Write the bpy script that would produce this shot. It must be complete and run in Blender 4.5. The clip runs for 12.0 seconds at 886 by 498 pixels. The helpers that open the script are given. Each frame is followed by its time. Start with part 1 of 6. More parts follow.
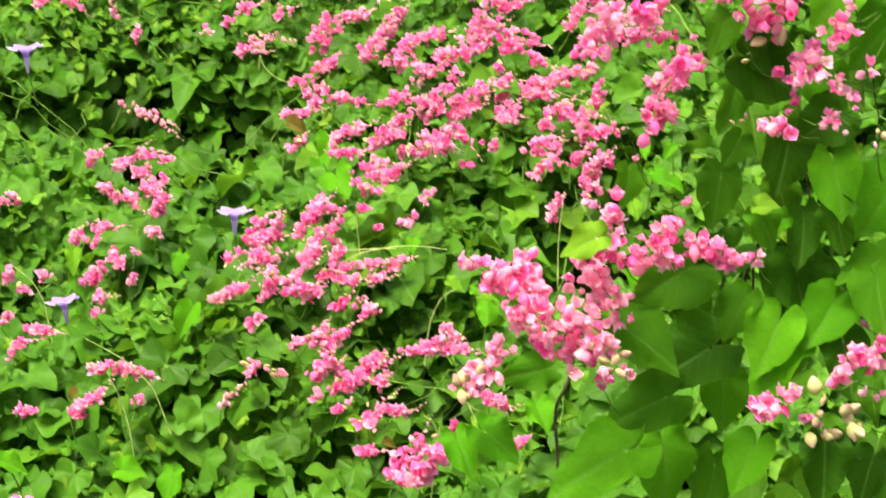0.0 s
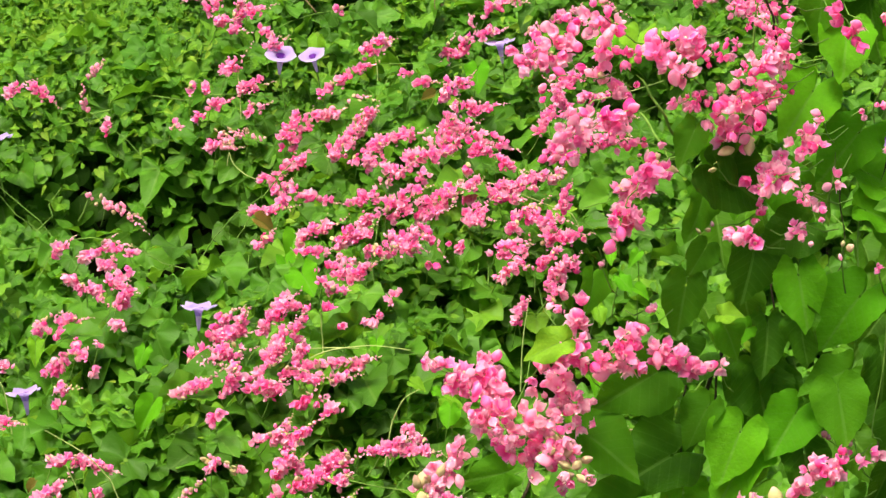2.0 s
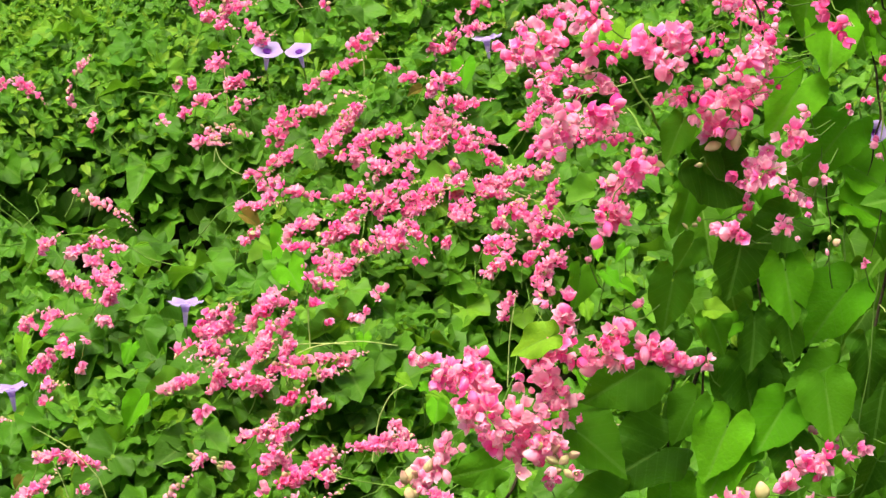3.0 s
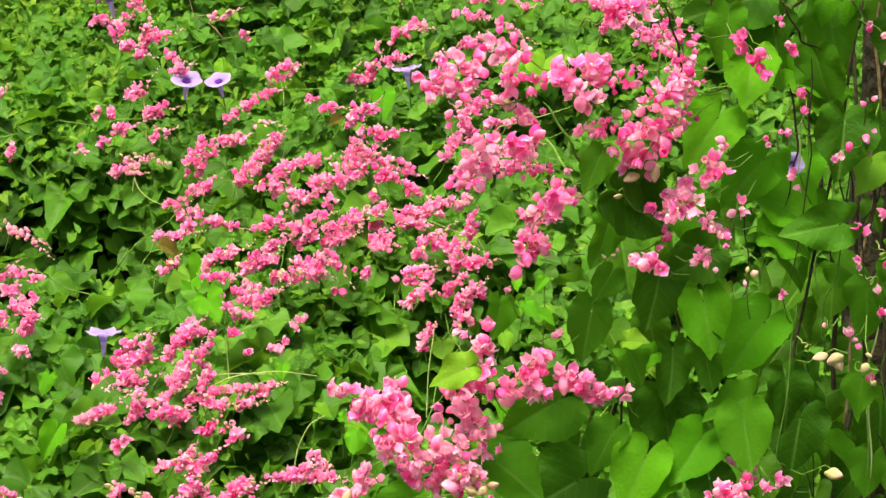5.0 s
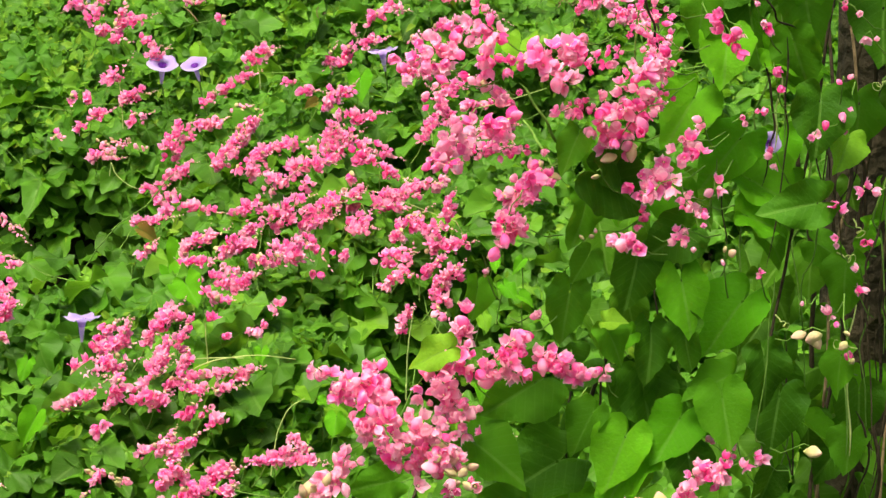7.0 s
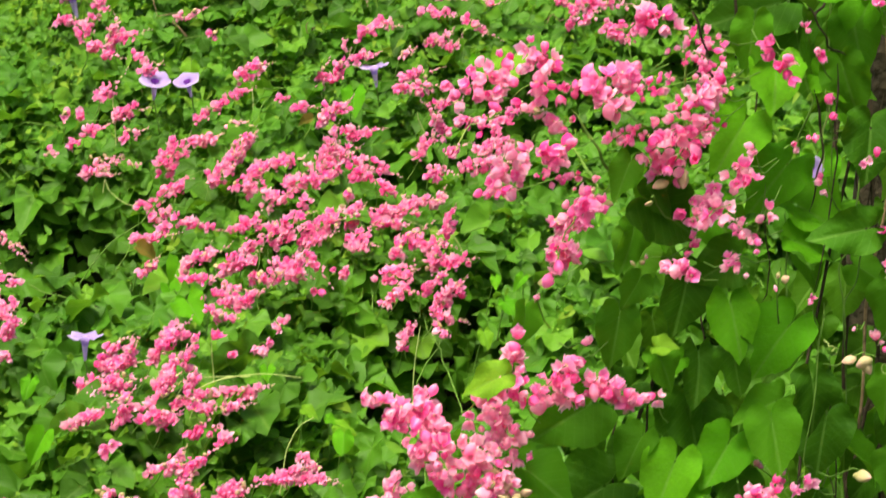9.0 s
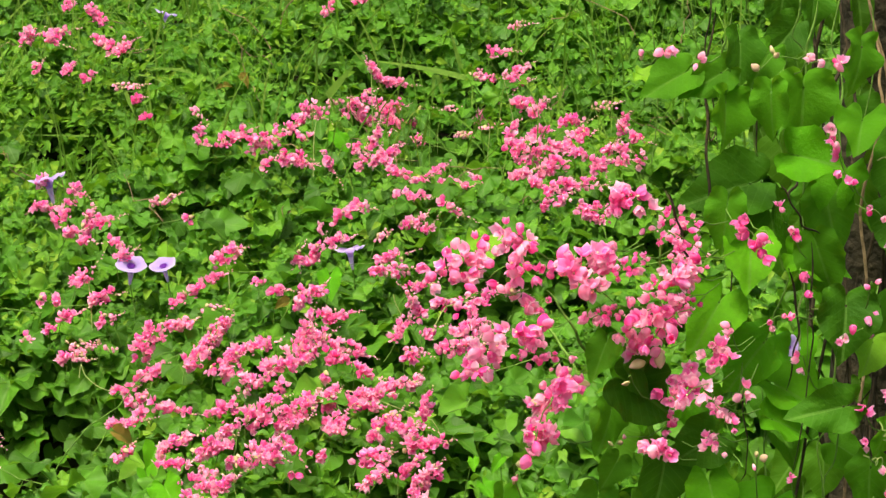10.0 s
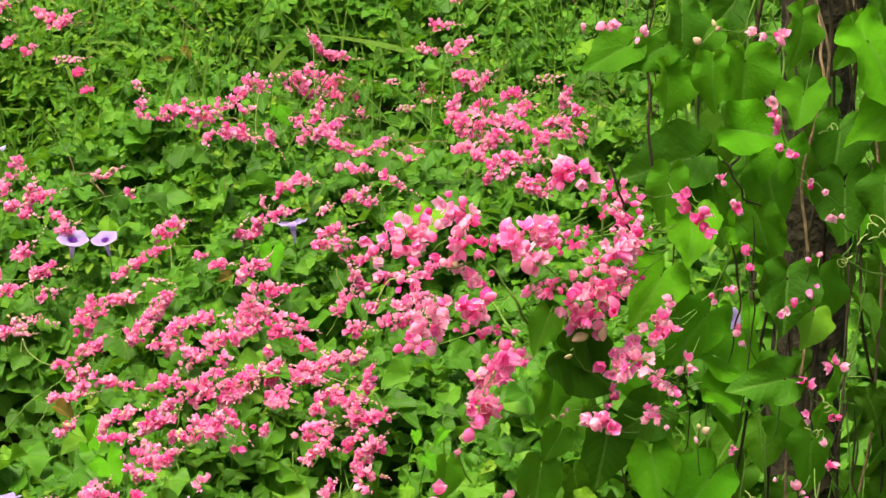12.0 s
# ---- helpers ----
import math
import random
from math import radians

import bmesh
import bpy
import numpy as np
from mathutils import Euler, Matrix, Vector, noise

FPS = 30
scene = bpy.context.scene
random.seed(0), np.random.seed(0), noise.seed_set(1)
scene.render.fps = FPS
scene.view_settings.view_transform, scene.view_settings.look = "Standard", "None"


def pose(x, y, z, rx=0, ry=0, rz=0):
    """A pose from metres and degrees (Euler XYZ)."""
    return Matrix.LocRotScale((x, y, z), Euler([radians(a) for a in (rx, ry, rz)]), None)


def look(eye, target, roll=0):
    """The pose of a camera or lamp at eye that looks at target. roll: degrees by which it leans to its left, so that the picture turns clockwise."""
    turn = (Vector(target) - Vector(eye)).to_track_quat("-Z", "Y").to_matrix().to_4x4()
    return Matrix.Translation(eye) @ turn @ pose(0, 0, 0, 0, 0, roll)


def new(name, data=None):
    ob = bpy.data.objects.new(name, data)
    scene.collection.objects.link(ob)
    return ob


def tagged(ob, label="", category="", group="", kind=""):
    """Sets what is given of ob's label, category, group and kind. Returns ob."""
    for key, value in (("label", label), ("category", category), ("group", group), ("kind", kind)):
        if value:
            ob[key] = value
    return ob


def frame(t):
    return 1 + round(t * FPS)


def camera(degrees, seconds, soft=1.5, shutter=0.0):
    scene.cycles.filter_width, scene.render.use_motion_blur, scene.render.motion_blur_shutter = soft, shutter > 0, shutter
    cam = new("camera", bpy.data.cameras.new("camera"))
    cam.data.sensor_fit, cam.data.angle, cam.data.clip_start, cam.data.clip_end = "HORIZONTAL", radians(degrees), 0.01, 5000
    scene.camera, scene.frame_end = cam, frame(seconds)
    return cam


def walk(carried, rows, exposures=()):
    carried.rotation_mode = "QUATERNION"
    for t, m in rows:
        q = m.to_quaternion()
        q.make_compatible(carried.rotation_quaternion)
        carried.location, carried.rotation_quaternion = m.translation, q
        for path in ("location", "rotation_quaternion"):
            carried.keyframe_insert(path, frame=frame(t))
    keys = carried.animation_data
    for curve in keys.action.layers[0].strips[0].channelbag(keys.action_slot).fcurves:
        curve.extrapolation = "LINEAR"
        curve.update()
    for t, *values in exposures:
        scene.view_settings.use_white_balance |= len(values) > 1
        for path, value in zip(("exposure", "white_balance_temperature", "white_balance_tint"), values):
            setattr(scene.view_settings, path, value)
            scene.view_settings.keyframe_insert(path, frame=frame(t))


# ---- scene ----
cam = camera(20.0, 12.0, soft=1.45, shutter=0.3)
PATH = [
    (0.0, pose(0, 0, 1.5, 75.595, 0, 3.373) @ pose(0, 0, 0, 0, 0, -1.497)),
    (0.2, pose(0, 0, 1.5, 76.393, 0, 3.836) @ pose(0, 0, 0, 0, 0, -1.240)),
    (0.3, pose(0, 0, 1.5, 76.853, 0, 3.717) @ pose(0, 0, 0, 0, 0, -1.081)),
    (0.4, pose(0, 0, 1.5, 77.273, 0, 3.526) @ pose(0, 0, 0, 0, 0, -0.926)),
    (0.5, pose(0, 0, 1.5, 77.590, 0, 3.193) @ pose(0, 0, 0, 0, 0, -0.776)),
    (1.0, pose(0, 0, 1.5, 77.753, 0, 3.036) @ pose(0, 0, 0, 0, 0, -0.380)),
    (1.5, pose(0, 0, 1.5, 77.611, 0, 2.790) @ pose(0, 0, 0, 0, 0, 0.133)),
    (2.0, pose(0, 0, 1.5, 77.891, 0, 2.526) @ pose(0, 0, 0, 0, 0, 0.179)),
    (2.5, pose(0, 0, 1.5, 77.935, 0, 2.328) @ pose(0, 0, 0, 0, 0, 0.085)),
    (2.7, pose(0, 0, 1.5, 77.785, 0, 2.313) @ pose(0, 0, 0, 0, 0, 0.150)),
    (4.3, pose(0, 0, 1.5, 78.214, 0, 0.983) @ pose(0, 0, 0, 0, 0, 0.460)),
    (4.5, pose(0, 0, 1.5, 78.408, 0, 0.696) @ pose(0, 0, 0, 0, 0, 0.715)),
    (5.0, pose(0, 0, 1.5, 78.495, 0, 0.347) @ pose(0, 0, 0, 0, 0, 0.698)),
    (5.5, pose(0, 0, 1.5, 78.470, 0, 0.198) @ pose(0, 0, 0, 0, 0, 0.469)),
    (6.0, pose(0, 0, 1.5, 78.418, 0, 0.095) @ pose(0, 0, 0, 0, 0, 0.380)),
    (6.5, pose(0, 0, 1.5, 78.170, 0, -0.000) @ pose(0, 0, 0, 0, 0, 0.320)),
    (7.0, pose(0, 0, 1.5, 78.091, 0, -0.170) @ pose(0, 0, 0, 0, 0, 0.273)),
    (8.8, pose(-0.11, 0, 1.52, 77.654, 0, -1.164) @ pose(0, 0, 0, 0, 0, 0.336)),
    (9.0, pose(-0.11, 0, 1.52, 78.260, 0, -1.439) @ pose(0, 0, 0, 0, 0, 0.394)),
    (9.2, pose(-0.11, 0, 1.52, 79.167, 0, -1.813) @ pose(0, 0, 0, 0, 0, 0.361)),
    (9.3, pose(-0.11, 0, 1.52, 79.809, 0, -1.910) @ pose(0, 0, 0, 0, 0, 0.183)),
    (9.4, pose(-0.11, 0, 1.52, 80.484, 0, -2.081) @ pose(0, 0, 0, 0, 0, 0.079)),
    (9.5, pose(-0.11, 0, 1.52, 81.005, 0, -2.190) @ pose(0, 0, 0, 0, 0, -0.017)),
    (9.7, pose(-0.11, 0, 1.52, 81.683, 0, -2.255) @ pose(0, 0, 0, 0, 0, -0.037)),
    (10.0, pose(-0.11, 0, 1.52, 82.405, 0, -1.968) @ pose(0, 0, 0, 0, 0, -0.061)),
    (10.5, pose(-0.11, 0, 1.52, 81.562, 0, -2.240) @ pose(0, 0, 0, 0, 0, -0.099)),
    (11.0, pose(-0.11, 0, 1.52, 81.312, 0, -2.511) @ pose(0, 0, 0, 0, 0, -0.086)),
    (11.5, pose(-0.11, 0, 1.52, 81.535, 0, -2.744) @ pose(0, 0, 0, 0, 0, -0.072)),
    (12.0, pose(-0.11, 0, 1.52, 81.802, 0, -3.289) @ pose(0, 0, 0, 0, 0, 0.043)),
]
EXPOSURES = [(0.0, 1.18, 7050, 5), (0.4, 0.93, 7050, 5), (1.0, 0.9, 7050, 5), (2.5, 0.95, 7050, 5), (5.5, 0.92, 7050, 5), (9.0, 0.86, 7050, 5), (12.0, 0.86, 7050, 5)]
walk(cam, PATH, EXPOSURES)

# ---- light: bright overcast day ----
SUN_ELEVATION, SUN_AZIMUTH = radians(68), radians(216)
world = bpy.data.worlds.new("sky")
scene.world = world
world.use_nodes = True
sky = world.node_tree.nodes.new("ShaderNodeTexSky")
sky.sky_type, sky.sun_disc = "NISHITA", False
sky.sun_elevation, sky.sun_rotation = SUN_ELEVATION, SUN_AZIMUTH
sky.air_density, sky.dust_density, sky.ozone_density = 0.8, 8.0, 0.3
back = world.node_tree.nodes["Background"]
back.inputs["Strength"].default_value = 0.14
world.node_tree.links.new(sky.outputs[0], back.inputs[0])
sun_data = bpy.data.lights.new("sun", "SUN")
sun_data.energy, sun_data.angle, sun_data.color = 3.2, radians(18), (1.0, 0.95, 0.86)
sun_to = Vector((math.sin(SUN_AZIMUTH) * math.cos(SUN_ELEVATION), math.cos(SUN_AZIMUTH) * math.cos(SUN_ELEVATION), math.sin(SUN_ELEVATION)))
new("sun", sun_data).matrix_world = look(sun_to * 30, (0, 0, 0))


# ---- materials ----
def material(name):
    m = bpy.data.materials.new(name)
    m.use_nodes = True
    nt = m.node_tree
    return m, nt, nt.nodes["Principled BSDF"], nt.nodes["Material Output"]


def node(nt, kind, links=(), **values):
    """A node, its inputs by name, and links as (input, socket)."""
    n = nt.nodes.new(kind)
    for key, value in values.items():
        if key == "operation":
            n.operation = value
        elif key == "data_type":
            n.data_type = value
        else:
            n.inputs[key.replace("_", " ")].default_value = value
    for key, socket in links:
        nt.links.new(socket, n.inputs[key])
    return n


def maths(nt, op, a, b):
    n = nt.nodes.new("ShaderNodeMath")
    n.operation = op
    for i, v in enumerate((a, b)):
        if isinstance(v, (int, float)):
            n.inputs[i].default_value = v
        else:
            nt.links.new(v, n.inputs[i])
    return n.outputs[0]


def ramp(nt, fac, stops):
    n = nt.nodes.new("ShaderNodeValToRGB")
    while len(n.color_ramp.elements) < len(stops):
        n.color_ramp.elements.new(0.5)
    for e, (p, c) in zip(n.color_ramp.elements, stops):
        e.position, e.color = p, (*c, 1)
    nt.links.new(fac, n.inputs[0])
    return n.outputs[0]


def mixed(nt, fac, a, b, blend="MIX"):
    n = nt.nodes.new("ShaderNodeMix")
    n.data_type, n.blend_type = "RGBA", blend
    for i, v in ((0, fac), (6, a), (7, b)):
        if hasattr(v, "links"):
            nt.links.new(v, n.inputs[i])
        else:
            n.inputs[i].default_value = v if i == 0 else (*v, 1)
    return n.outputs[2]


def leaf_material(name, stops, per_island, through_light=0.36, rough=0.5, worn=0.25, gloss=0.12, grain=55.0):
    """Veined leaf: u runs from edge to edge, v from base to tip."""
    m, nt, shader, out = material(name)
    if per_island:
        rnd = nt.nodes.new("ShaderNodeNewGeometry").outputs["Random Per Island"]
    else:
        rnd = nt.nodes.new("ShaderNodeObjectInfo").outputs["Random"]
    colour = ramp(nt, rnd, stops)
    uv = nt.nodes.new("ShaderNodeUVMap").outputs[0]
    split = node(nt, "ShaderNodeSeparateXYZ", [("Vector", uv)])
    side = maths(nt, "ABSOLUTE", maths(nt, "SUBTRACT", split.outputs[0], 0.5), 0)
    wave = maths(nt, "FRACT", maths(nt, "SUBTRACT", maths(nt, "MULTIPLY", split.outputs[1], 6.0), maths(nt, "MULTIPLY", side, 5.0)), 0)
    vein = maths(nt, "LESS_THAN", wave, 0.12)
    rib = maths(nt, "LESS_THAN", side, 0.022)
    lines = maths(nt, "MAXIMUM", maths(nt, "MULTIPLY", vein, 0.35), rib)
    place = nt.nodes.new("ShaderNodeTexCoord").outputs["Object"]
    fine = node(nt, "ShaderNodeTexNoise", [("Vector", place)], Scale=grain, Detail=4.0)
    broad = node(nt, "ShaderNodeTexNoise", [("Vector", place)], Scale=2.3, Detail=2.0)
    colour = mixed(nt, maths(nt, "MULTIPLY", lines, 0.42), colour, (0.16, 0.3, 0.06))
    colour = mixed(nt, maths(nt, "MULTIPLY", fine.outputs[0], 0.5), colour, (0.025, 0.09, 0.006))
    colour = mixed(nt, maths(nt, "MULTIPLY", broad.outputs[0], worn), colour, (0.14, 0.25, 0.01) if grain > 20 else (0.09, 0.26, 0.01))
    nt.links.new(colour, shader.inputs["Base Color"])
    shader.inputs["Roughness"].default_value = rough
    shader.inputs["Specular IOR Level"].default_value = gloss
    height = maths(nt, "ADD", maths(nt, "MULTIPLY", lines, -0.6), fine.outputs[0])
    bump = node(nt, "ShaderNodeBump", [("Height", height)], Strength=0.8 if grain > 20 else 0.4, Distance=0.005)
    nt.links.new(bump.outputs[0], shader.inputs["Normal"])
    lit = node(nt, "ShaderNodeBsdfTranslucent", [("Color", mixed(nt, 0.5, colour, (0.21, 0.47, 0.02)))])
    both = node(nt, "ShaderNodeMixShader", [(1, shader.outputs[0]), (2, lit.outputs[0])], Fac=through_light)
    nt.links.new(both.outputs[0], out.inputs[0])
    return m


def petal_material(name, base, tip, pale, through_light=0.58):
    """Papery petal, deeper at its base, that varies from flower to flower."""
    m, nt, shader, out = material(name)
    rnd = nt.nodes.new("ShaderNodeObjectInfo").outputs["Random"]
    uv = nt.nodes.new("ShaderNodeUVMap").outputs[0]
    along = node(nt, "ShaderNodeSeparateXYZ", [("Vector", uv)])
    colour = ramp(nt, along.outputs[1], [(0.0, base), (0.45, tip), (0.68, tip), (0.92, pale)])
    colour = mixed(nt, maths(nt, "MULTIPLY", maths(nt, "POWER", rnd, 2.5), 0.6), colour, pale)
    place = nt.nodes.new("ShaderNodeTexCoord").outputs["Object"]
    fine = node(nt, "ShaderNodeTexNoise", [("Vector", place)], Scale=3.0, Detail=3.0)
    colour = mixed(nt, maths(nt, "MULTIPLY", fine.outputs[0], 0.3), colour, base)
    nt.links.new(colour, shader.inputs["Base Color"])
    shader.inputs["Roughness"].default_value = 0.6
    shader.inputs["Specular IOR Level"].default_value = 0.2
    bump = node(nt, "ShaderNodeBump", [("Height", fine.outputs[0])], Strength=0.14, Distance=0.1)
    nt.links.new(bump.outputs[0], shader.inputs["Normal"])
    lit = node(nt, "ShaderNodeBsdfTranslucent", [("Color", colour)])
    both = node(nt, "ShaderNodeMixShader", [(1, shader.outputs[0]), (2, lit.outputs[0])], Fac=through_light)
    nt.links.new(both.outputs[0], out.inputs[0])
    return m


def rough_material(name, dark, light, scale, rough=0.8, strength=0.5, distance=0.01):
    m, nt, shader, out = material(name)
    place = nt.nodes.new("ShaderNodeTexCoord").outputs["Object"]
    fine = node(nt, "ShaderNodeTexNoise", [("Vector", place)], Scale=scale, Detail=6.0)
    broad = node(nt, "ShaderNodeTexNoise", [("Vector", place)], Scale=scale * 0.1, Detail=2.0)
    colour = ramp(nt, maths(nt, "MULTIPLY", maths(nt, "ADD", fine.outputs[0], broad.outputs[0]), 0.5), [(0.35, dark), (0.65, light)])
    nt.links.new(colour, shader.inputs["Base Color"])
    shader.inputs["Roughness"].default_value = rough
    shader.inputs["Specular IOR Level"].default_value = 0.12
    bump = node(nt, "ShaderNodeBump", [("Height", fine.outputs[0])], Strength=strength, Distance=distance)
    nt.links.new(bump.outputs[0], shader.inputs["Normal"])
    return m


GREENS = [(0.0, (0.022, 0.09, 0.006)), (0.4, (0.043, 0.17, 0.01)), (0.78, (0.08, 0.255, 0.017)), (0.95, (0.12, 0.32, 0.022)), (1.0, (0.17, 0.38, 0.026))]
mat_cover = leaf_material("cover_leaf", GREENS, True, 0.36, 0.5, 0.22, 0.17)
# understory green is darkened to paint the shade under the mat
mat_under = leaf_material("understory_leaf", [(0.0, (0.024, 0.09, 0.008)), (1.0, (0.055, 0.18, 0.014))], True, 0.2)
mat_weed = leaf_material("weed_leaf", [(0.0, (0.07, 0.23, 0.014)), (0.6, (0.14, 0.33, 0.022)), (1.0, (0.26, 0.43, 0.035))], True)
# dark and bright copies put shade and light into the leaf colour
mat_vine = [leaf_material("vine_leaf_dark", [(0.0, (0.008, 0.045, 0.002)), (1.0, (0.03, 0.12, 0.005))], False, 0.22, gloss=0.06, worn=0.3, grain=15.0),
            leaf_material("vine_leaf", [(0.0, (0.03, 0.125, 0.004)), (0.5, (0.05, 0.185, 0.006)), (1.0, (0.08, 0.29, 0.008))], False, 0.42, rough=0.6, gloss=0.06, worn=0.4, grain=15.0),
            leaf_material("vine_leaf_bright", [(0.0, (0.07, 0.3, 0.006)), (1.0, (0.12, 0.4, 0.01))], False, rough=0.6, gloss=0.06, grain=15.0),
            leaf_material("vine_leaf_young", [(0.0, (0.17, 0.43, 0.015)), (1.0, (0.25, 0.5, 0.03))], False, 0.45, grain=15.0)]
# inner green is kept dark as painted shade inside the vine
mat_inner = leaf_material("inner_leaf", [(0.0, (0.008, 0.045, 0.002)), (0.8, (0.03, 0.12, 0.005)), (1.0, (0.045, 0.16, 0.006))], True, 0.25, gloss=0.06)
mat_pink = petal_material("pink_petal", (0.93, 0.09, 0.45), (0.98, 0.25, 0.61), (0.99, 0.63, 0.8))
mat_hot = petal_material("deep_pink_petal", (0.88, 0.05, 0.35), (0.95, 0.13, 0.5), (0.97, 0.36, 0.65))
mat_pale = petal_material("pale_pink_petal", (0.96, 0.26, 0.56), (0.98, 0.5, 0.7), (0.98, 0.72, 0.78))
mat_bud = petal_material("cream_bud", (0.36, 0.42, 0.12), (0.53, 0.46, 0.23), (0.66, 0.4, 0.34), 0.25)
mat_violet = petal_material("violet_petal", (0.45, 0.28, 0.8), (0.55, 0.39, 0.86), (0.66, 0.54, 0.9))
mat_tube = petal_material("pale_lilac_tube", (0.62, 0.52, 0.78), (0.6, 0.46, 0.82), (0.75, 0.66, 0.86))
mat_throat = petal_material("purple_throat", (0.06, 0.01, 0.16), (0.16, 0.03, 0.32), (0.2, 0.05, 0.35), 0.1)
mat_stamen = petal_material("cream_stamen", (0.75, 0.7, 0.4), (0.85, 0.8, 0.5), (0.9, 0.85, 0.6), 0.1)
mat_stem = rough_material("green_stem", (0.06, 0.14, 0.02), (0.16, 0.29, 0.05), 60)
mat_pale_stem = rough_material("pale_stem", (0.2, 0.3, 0.07), (0.42, 0.5, 0.18), 60)
mat_twig = rough_material("brown_stem", (0.016, 0.014, 0.008), (0.06, 0.045, 0.025), 80)
mat_dry = rough_material("dry_stem", (0.1, 0.07, 0.035), (0.28, 0.2, 0.11), 80)
mat_bark = rough_material("bark", (0.012, 0.012, 0.007), (0.06, 0.05, 0.028), 40, 0.9, 0.9, 0.02)
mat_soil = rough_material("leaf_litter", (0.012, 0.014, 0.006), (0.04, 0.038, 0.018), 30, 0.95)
mat_grass = leaf_material("grass_blade", [(0.0, (0.1, 0.28, 0.025)), (1.0, (0.28, 0.44, 0.08))], True, 0.3)


# ---- small builders ----
def unit(v):
    v = np.asarray(v, float)
    return v / np.maximum(np.linalg.norm(v, axis=-1, keepdims=True), 1e-9)


def turned(normal, tip):
    """Rotations whose z axis is the normal and whose y axis leans to the tip's way."""
    n = unit(normal)
    t = np.asarray(tip, float)
    y = unit(t - n * (t * n).sum(-1, keepdims=True))
    return np.stack([np.cross(y, n), y, n], -1)


def mesh_of(name, verts, quads, uvs, mat):
    """A smooth mesh from arrays of corners, four-cornered faces and a uv for each corner."""
    me = bpy.data.meshes.new(name)
    verts, quads = np.asarray(verts, np.float32), np.asarray(quads, np.int32)
    me.vertices.add(len(verts))
    me.vertices.foreach_set("co", verts.ravel())
    me.loops.add(quads.size)
    me.loops.foreach_set("vertex_index", quads.ravel())
    me.polygons.add(len(quads))
    me.polygons.foreach_set("loop_start", np.arange(0, quads.size, 4, dtype=np.int32))
    me.polygons.foreach_set("loop_total", np.full(len(quads), 4, np.int32))
    me.polygons.foreach_set("use_smooth", np.ones(len(quads), bool))
    me.update(calc_edges=True)
    if uvs is not None:
        me.uv_layers.new(name="UVMap").data.foreach_set("uv", np.asarray(uvs, np.float32)[quads.ravel()].ravel())
    me.materials.append(mat)
    return me


def grid_quads(rows, cols):
    i, j = np.meshgrid(np.arange(rows - 1), np.arange(cols - 1), indexing="ij")
    a = (i * cols + j).ravel()
    return np.stack([a, a + 1, a + cols + 1, a + cols], 1)


def leaf_shape(spokes, rings, fold, droop, ripple, narrow, rng, heart=1.0, lobed=0.0, jag=0.02, blunt=1.0):
    """A heart-shaped blade: its stalk at the origin, its tip at y = 1."""
    a = np.linspace(-1, 1, spokes) * 178
    plain = np.interp(np.abs(a), (0, 7, 16, 30, 50, 75, 100, 125, 150, 168, 178), (1.0, 0.88, 0.77, 0.68, 0.6, 0.54, 0.48, 0.44, 0.38, 0.24, 0.05))
    plain = np.minimum(plain, blunt - 0.0008 * np.abs(a))
    slim = np.interp(np.abs(a), (0, 12, 28, 50, 75, 100, 140, 178), (1.0, 0.72, 0.5, 0.33, 0.23, 0.17, 0.1, 0.03))
    edge = (heart * plain + (1 - heart) * slim) * (1 + 2.5 * jag * np.sin(np.radians(a) * 9 + rng.uniform(0, 6)) + (1.6 * jag if spokes > 40 else 0.0) * np.sin(np.radians(a) * 23 + rng.uniform(0, 6)) + rng.normal(0, jag, spokes) + lobed * np.cos(np.radians(a) * 3))
    r = np.linspace(0.04, 1, rings + 1)[:, None]
    x = narrow * np.sin(np.radians(a)) * edge * r
    y = np.cos(np.radians(a)) * edge * r
    z = fold * np.abs(x) - droop * np.clip(y, 0, 1) ** 2 - 0.5 * droop * x ** 2 + ripple * r ** (2 if spokes < 40 else 4) * np.sin(np.radians(a) * 5 + rng.uniform(0, 6))
    x = x + 0.12 * rng.uniform(-1, 1) * np.clip(y, 0, 1) ** 2
    verts = np.stack([x, y, z], -1).reshape(-1, 3)
    return verts, grid_quads(rings + 1, spokes)[:, ::-1], np.stack([0.5 + x, y], -1).reshape(-1, 2)


def strewn(name, shapes, places, turns, sizes, mat, rng):
    """One mesh of many leaves: each place takes one of the shapes."""
    pick = rng.integers(0, len(shapes), len(places))
    vs, qs, us, base = [], [], [], 0
    for k, (v, q, uv) in enumerate(shapes):
        sel = np.nonzero(pick == k)[0]
        p = np.einsum("nij,vj->nvi", turns[sel], v) * sizes[sel][:, None, None] + places[sel][:, None, :]
        vs.append(p.reshape(-1, 3))
        qs.append((q[None] + (np.arange(len(sel)) * len(v))[:, None, None] + base).reshape(-1, 4))
        us.append(np.tile(uv, (len(sel), 1)))
        base += len(sel) * len(v)
    return mesh_of(name, np.concatenate(vs), np.concatenate(qs), np.concatenate(us), mat)


